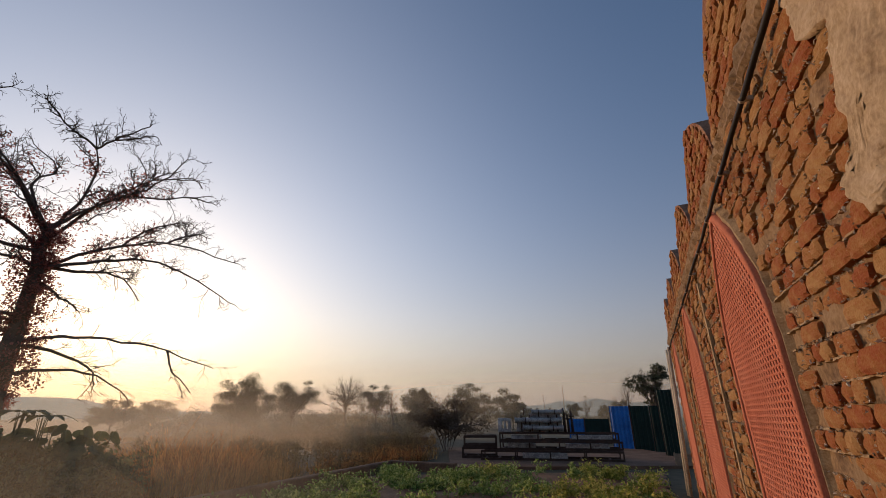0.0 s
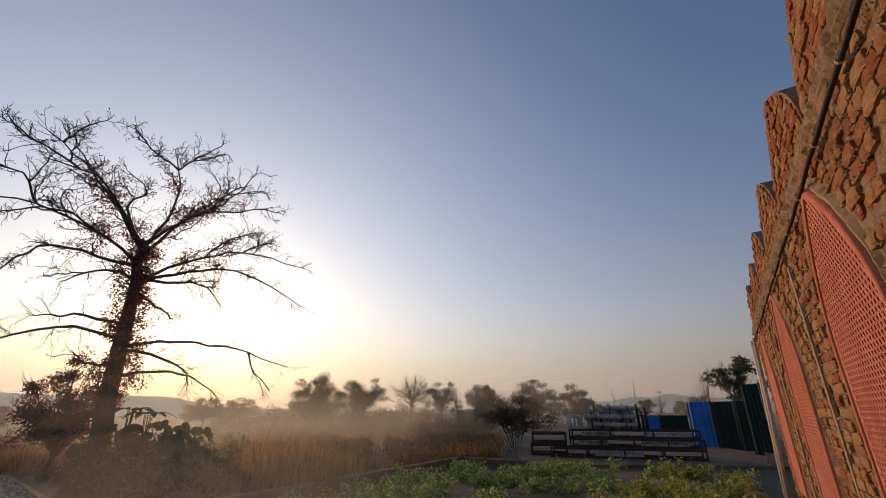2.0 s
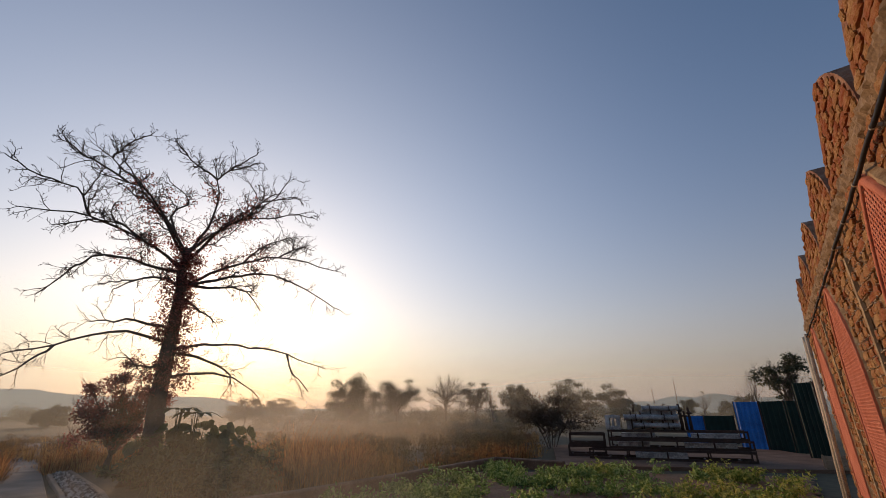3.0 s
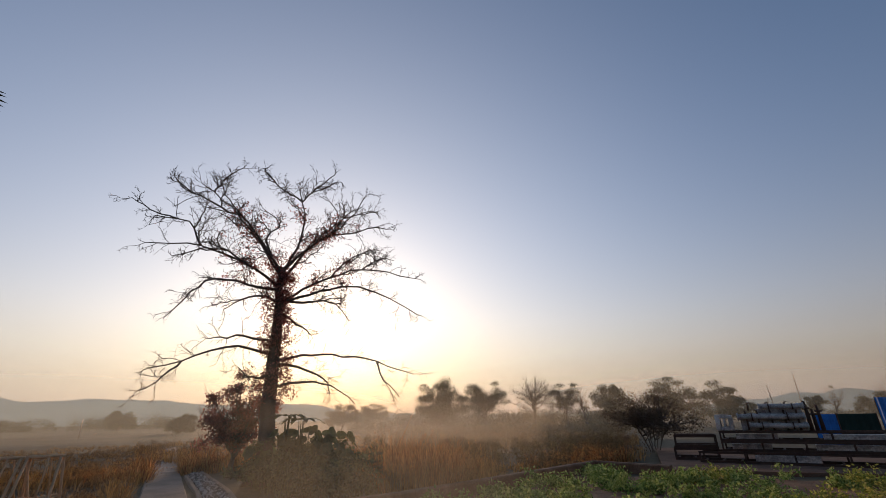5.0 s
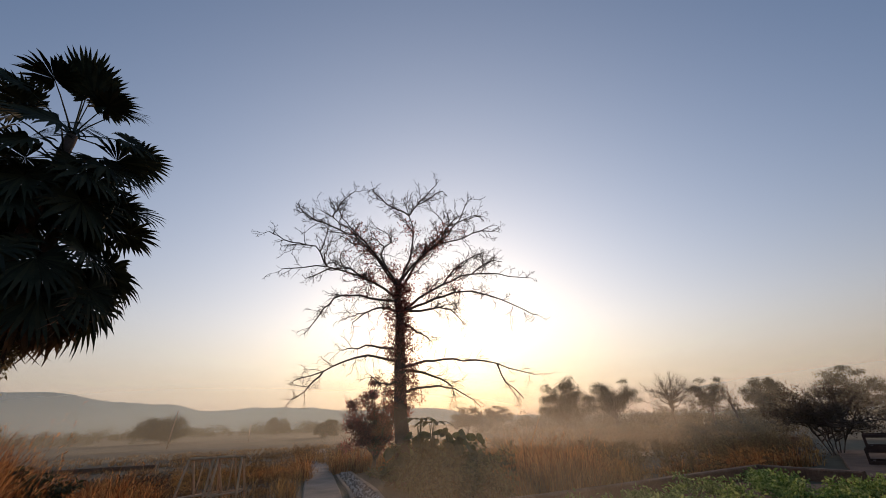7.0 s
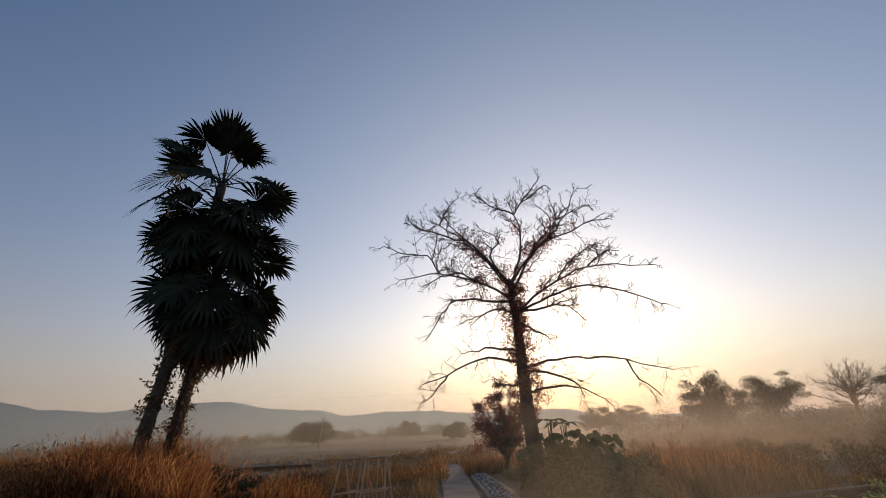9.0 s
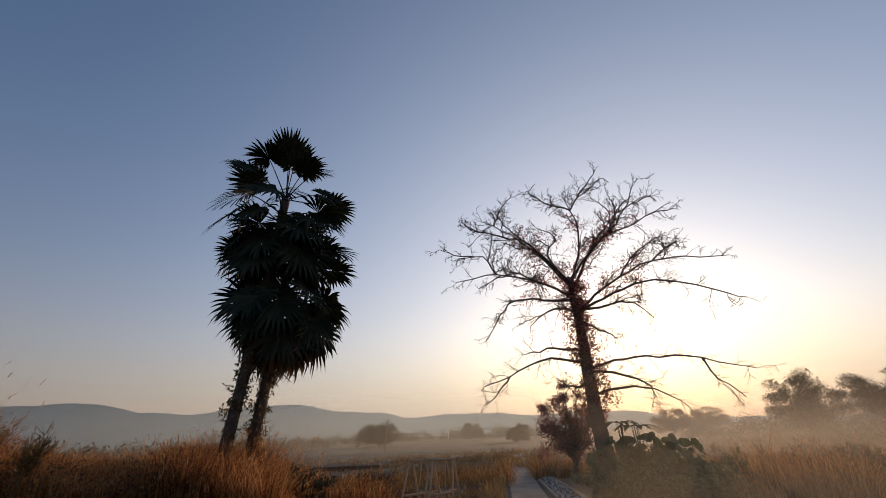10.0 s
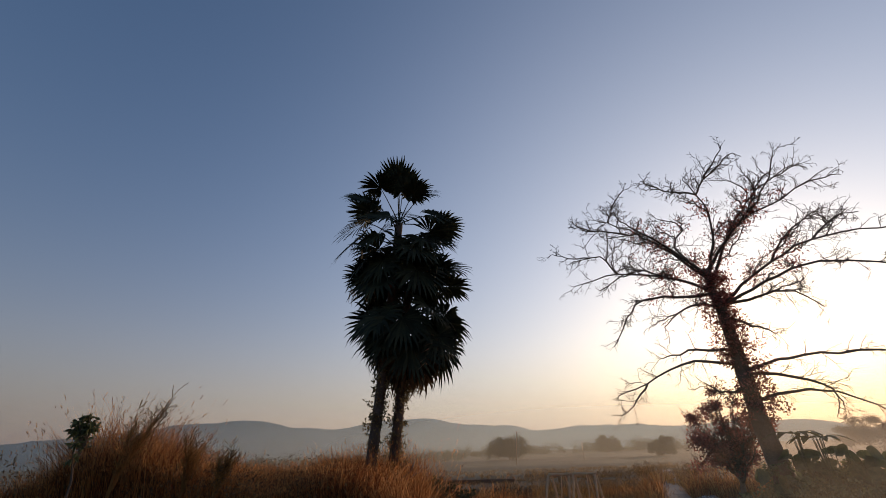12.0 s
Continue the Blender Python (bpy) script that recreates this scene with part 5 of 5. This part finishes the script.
sheet("sheet_fence", "low dark green sheet fence", -17.1, 30.0, -19.8, 30.0, 1.43, M_GREEN)


def rack(az0, az1, dist, z0, z1, label, boards=()):
    """A long welded steel rack: top rails, bottom rails, uprights."""
    p, q = at(az0, dist), at(az1, dist)
    length = (q - p).length
    turn = math.atan2(q.y - p.y, q.x - p.x)
    ob = thing("steel_rack", label, "rack", Matrix.Translation((p.x, p.y, z0)) @ Matrix.Rotation(turn, 4, "Z"), group="stacked steel racks")
    h = z1 - z0
    for y in (0, 0.9):
        for z in (0.0, h * 0.78):
            b = Buf()
            b.box((0, y, z), (length, y + 0.06, z + h * 0.22))
            part("rail", b, M_STEEL, ob)
    n = int(length / 1.1)
    for i in range(n + 1):
        for y in (0.003, 0.903):
            b = Buf()
            x = (length - 0.05) * i / n
            b.box((x, y, h * 0.2), (x + 0.05, y + 0.05, h * 0.8))
            part("upright", b, M_STEEL, ob)
    for x0, x1 in boards:
        b = Buf()
        b.box((length * x0, 0.3, h * 0.15), (length * x1, 0.62, h * 0.66))
        part("stored_panel", b, M_TARP, ob, "pale panel lying in the rack")
    for i in range(int(length / 0.5)):
        b = Buf()
        b.box((0.1 + i * 0.5, 0.06, 0.02), (0.16 + i * 0.5, 0.9, 0.06))
        part("cross_bar", b, M_STEEL, ob)


rack(-4.5, -21.0, 17.6, 0.1, 0.44, "long rusty steel rack at the bottom of a stack", ((0.3, 0.62),))
rack(-6.8, -21.0, 17.8, 0.44, 0.74, "long rusty steel rack stacked on another", ((0.06, 0.3), (0.55, 0.9)))
rack(-6.8, -20.7, 17.8, 0.74, 1.03, "long rusty steel rack on top of a stack", ((0.1, 0.36), (0.62, 0.95)))
rack(-2.2, -6.5, 18.4, 0.1, 0.5, "short dark steel rack beside the stack")
rack(-2.4, -6.5, 18.4, 0.5, 0.9, "short dark steel rack on top of another")


def block(b, x0, x1, y0, y1, z0, z1, c=0.03):
    """A long casting with chamfered edges."""
    ring = [(y0 + c, z0), (y1 - c, z0), (y1, z0 + c), (y1, z1 - c), (y1 - c, z1), (y0 + c, z1), (y0, z1 - c), (y0, z0 + c)]
    n = len(ring)
    b.add([Vector((x, y, z)) for x in (x0, x1) for y, z in ring],
          [tuple(range(n)), tuple(reversed(range(n, 2 * n)))] + [(i, n + i, n + (i + 1) % n, (i + 1) % n) for i in range(n)])


def build_engine():
    """An old engine lying on the racks: block, pipes with flanges along its side, valves at one end, a radiator at the other."""
    az = -11.5
    where = Matrix.Translation(at(az, 18.0, 1.035)) @ Matrix.Rotation(radians(az), 4, "Z")
    ob = thing("engine", "old grey-painted engine with pipes lying on stacked steel racks", "engine", where)
    b = Buf()
    block(b, -0.78, 0.92, 0.0, 0.55, 0.0, 0.42)
    part("engine_block", b, M_ENGINE, ob)
    b = Buf()
    block(b, -0.3, 0.9, 0.08, 0.45, 0.42, 0.66)
    part("cylinder_head", b, M_ENGINE, ob)
    for name, x0, x1, y, z, r in (("upper_pipe", -0.2, 0.98, 0.02, 0.72, 0.075), ("middle_pipe", -0.84, 0.94, -0.1, 0.42, 0.09), ("lower_pipe", -0.55, 0.96, -0.12, 0.15, 0.08)):
        b = Buf()
        b.tube([Vector((x0 + (x1 - x0) * t, y + 0.008 * math.sin(9 * t), z + 0.01 * math.sin(7 * t))) for t in (0, 0.2, 0.4, 0.6, 0.8, 1)], [r] * 6, 14)
        pipe = part(name, b, M_ENGINE, ob, smooth=True)
        for t in (0.0, 0.22, 0.5, 0.74, 0.97):
            b = Buf()
            x = x0 + (x1 - x0) * t
            b.tube([Vector((x, y, z)), Vector((x + 0.035, y, z))], [r * 1.35, r * 1.35], 14)
            part("flange", b, M_STEEL if t in (0.22, 0.74) else M_ENGINE, pipe)
    for x in (-0.62, -0.3, 0.05, 0.4, 0.72):
        b = Buf()
        block(b, x, x + 0.05, -0.14, 0.02, 0.02, 0.62, 0.012)
        part("bracket", b, M_STEEL, ob, "dark rusty bracket")
    for x, h, r in ((1.02, 0.86, 0.05), (1.16, 0.62, 0.04), (1.3, 0.74, 0.045)):
        b = Buf()
        b.tube([Vector((x, 0.15, 0.0)), Vector((x, 0.15, h * 0.6)), Vector((x - 0.02, 0.14, h))], [r * 1.3, r, r * 0.8], 9)
        b.tube([Vector((x - 0.09, 0.12, h * 0.75)), Vector((x + 0.09, 0.12, h * 0.75))], [0.03, 0.03], 7)
        part("valve", b, M_STEEL, ob, "rusty upright valve", smooth=True)
    for x in (-0.5, 0.0, 0.5):
        b = Buf()
        b.tube([Vector((x, 0.3, 0.6)), Vector((x + 0.02, 0.3, 0.84)), Vector((x + 0.1, 0.3, 0.86))], [0.03, 0.03, 0.02], 7)
        part("filler_neck", b, M_STEEL, ob, smooth=True)
    b = Buf()
    block(b, -1.5, -1.36, -0.1, 0.4, 0.0, 0.5, 0.02)
    block(b, -1.12, -1.0, -0.1, 0.4, 0.0, 0.48, 0.02)
    block(b, -1.36, -1.12, -0.08, 0.4, 0.0, 0.12, 0.02)
    block(b, -1.36, -1.12, -0.08, 0.4, 0.38, 0.5, 0.02)
    block(b, -1.27, -1.21, -0.06, 0.4, 0.12, 0.38, 0.01)
    part("radiator_frame", b, M_TARP, ob, "pale dented radiator frame")


build_engine()


def build_crate(az, dist, z, w, h, label):
    """An open slatted crate."""
    ob = thing("crate", label, "crate", Matrix.Translation(at(az, dist, z)) @ Matrix.Rotation(radians(az + 8), 4, "Z"), group="crates by the racks")
    for y in (0, 0.42):
        for k in range(3):
            b = Buf()
            b.box((0, y, h * k / 3 + 0.01), (w, y + 0.02, h * (k + 0.75) / 3))
            part("slat", b, M_WOOD, ob)
    for x in (0.003, w - 0.043):
        for y in (0.02, 0.38):
            b = Buf()
            b.box((x, y, 0), (x + 0.04, y + 0.04, h))
            part("corner_post", b, M_WOOD, ob)
    b = Buf()
    b.box((0.01, 0.01, 0.0), (w - 0.01, 0.43, 0.015))
    part("base", b, M_WOOD, ob)


build_crate(-26.2, 17.0, 0.1, 0.55, 0.35, "small wooden crate by the wall's end")


def build_trestle(u, twist):
    """A splayed wooden trestle of rough squared poles, its legs spread askew to the top bar."""
    c = at(64.1, 10.4)
    a = radians(64)
    right, away = Vector((math.cos(a), math.sin(a), 0)), Vector((-math.sin(a), math.cos(a), 0))
    ob = thing("trestle", "rough weathered tan wooden trestle standing in dry grass", "trestle", Matrix.Translation(c + right * u), group="trestles by the path")
    w, h = 0.42, 1.12
    splay = (away * math.cos(twist) + right * math.sin(twist)) * 0.36

    def pole(p, q, r, name):
        b = Buf()
        b.tube([p, p.lerp(q, 0.5) + Vector((0.006, 0.004, 0)), q], [r, r * 0.95, r * 0.9], 7)
        part(name, b, M_POLE, ob, smooth=True)

    for s in (-1, 1):
        leg = lambda e, f: right * (e * (w / 2 + 0.05 * (1 - f))) + splay * s * (1 - 0.86 * f) + Vector((0, 0, h * f))
        for e in (-1, 1):
            pole(leg(e, -0.03), leg(e, 1), 0.023, "leg")
        pole(leg(-1, 0.44), leg(1, 0.47), 0.023, "crossbar")
        pole(leg(0.35, 0.46), leg(0.25, 1), 0.013, "brace")
        pole(leg(-0.2, 0.05), leg(-0.35, 0.46), 0.013, "brace")
    for e in (-1, 1):
        pole(right * (e * w / 2) - splay * 0.55 + Vector((0, 0, h * 0.45)), right * (e * w / 2) + splay * 0.55 + Vector((0, 0, h * 0.45)), 0.015, "side_bar")
    pole(right * (-w / 2 - 0.04) + Vector((0, 0, h + 0.01)), right * (w / 2 + 0.04) + Vector((0, 0, h + 0.01)), 0.03, "top_bar")


build_trestle(-0.5, 0.75)
build_trestle(-0.02, 0.35)


def build_pole(az, dist, height, lean, label):
    c = at(az, dist)
    ob = thing("field_pole", label, "pole", Matrix.Translation(c))
    b = Buf()
    a = radians(az)
    top = Vector((math.cos(a) * lean, math.sin(a) * lean, height))
    k = (0.35 + 0.13 * height) * (0.7 if dist > 65 else 1.0)
    b.tube([Vector((0, 0, -0.1)), top * 0.5, top], [0.08 * k, 0.07 * k, 0.055 * k], 8)
    part("shaft", b, M_WOOD, ob, smooth=True)
    return ob


build_pole(69.7, 61, 3.9, 0.45, "thin leaning wooden pole in the field")
build_pole(61.8, 75, 2.4, 0.0, "thin upright post in the field")
build_pole(-12.7, 70, 4.7, -0.3, "thin leaning pole beyond the yard")
build_pole(-14.9, 95, 7.3, 0.0, "thin upright electricity pole in haze")

# poles leaning at the far end of the brick wall
for i, (x, yy) in enumerate(((11.66, 0.02), (11.78, 0.05), (11.95, 0.02), (12.15, 0.04), (12.4, 0.0))):
    b = Buf()
    b.tube([Vector((x, yy + 0.12, -0.05)), Vector((x + 0.02, yy + 0.05, 1.6)), Vector((x - 0.03, yy, 3.12 - 0.12 * (i % 3)))], [0.04, 0.038, 0.034], 9)
    single("upright_pole", b, M_BAMBOO, "pale upright pole standing at the wall's end", "pole", group="poles at the wall's end", smooth=True, where=WALL)
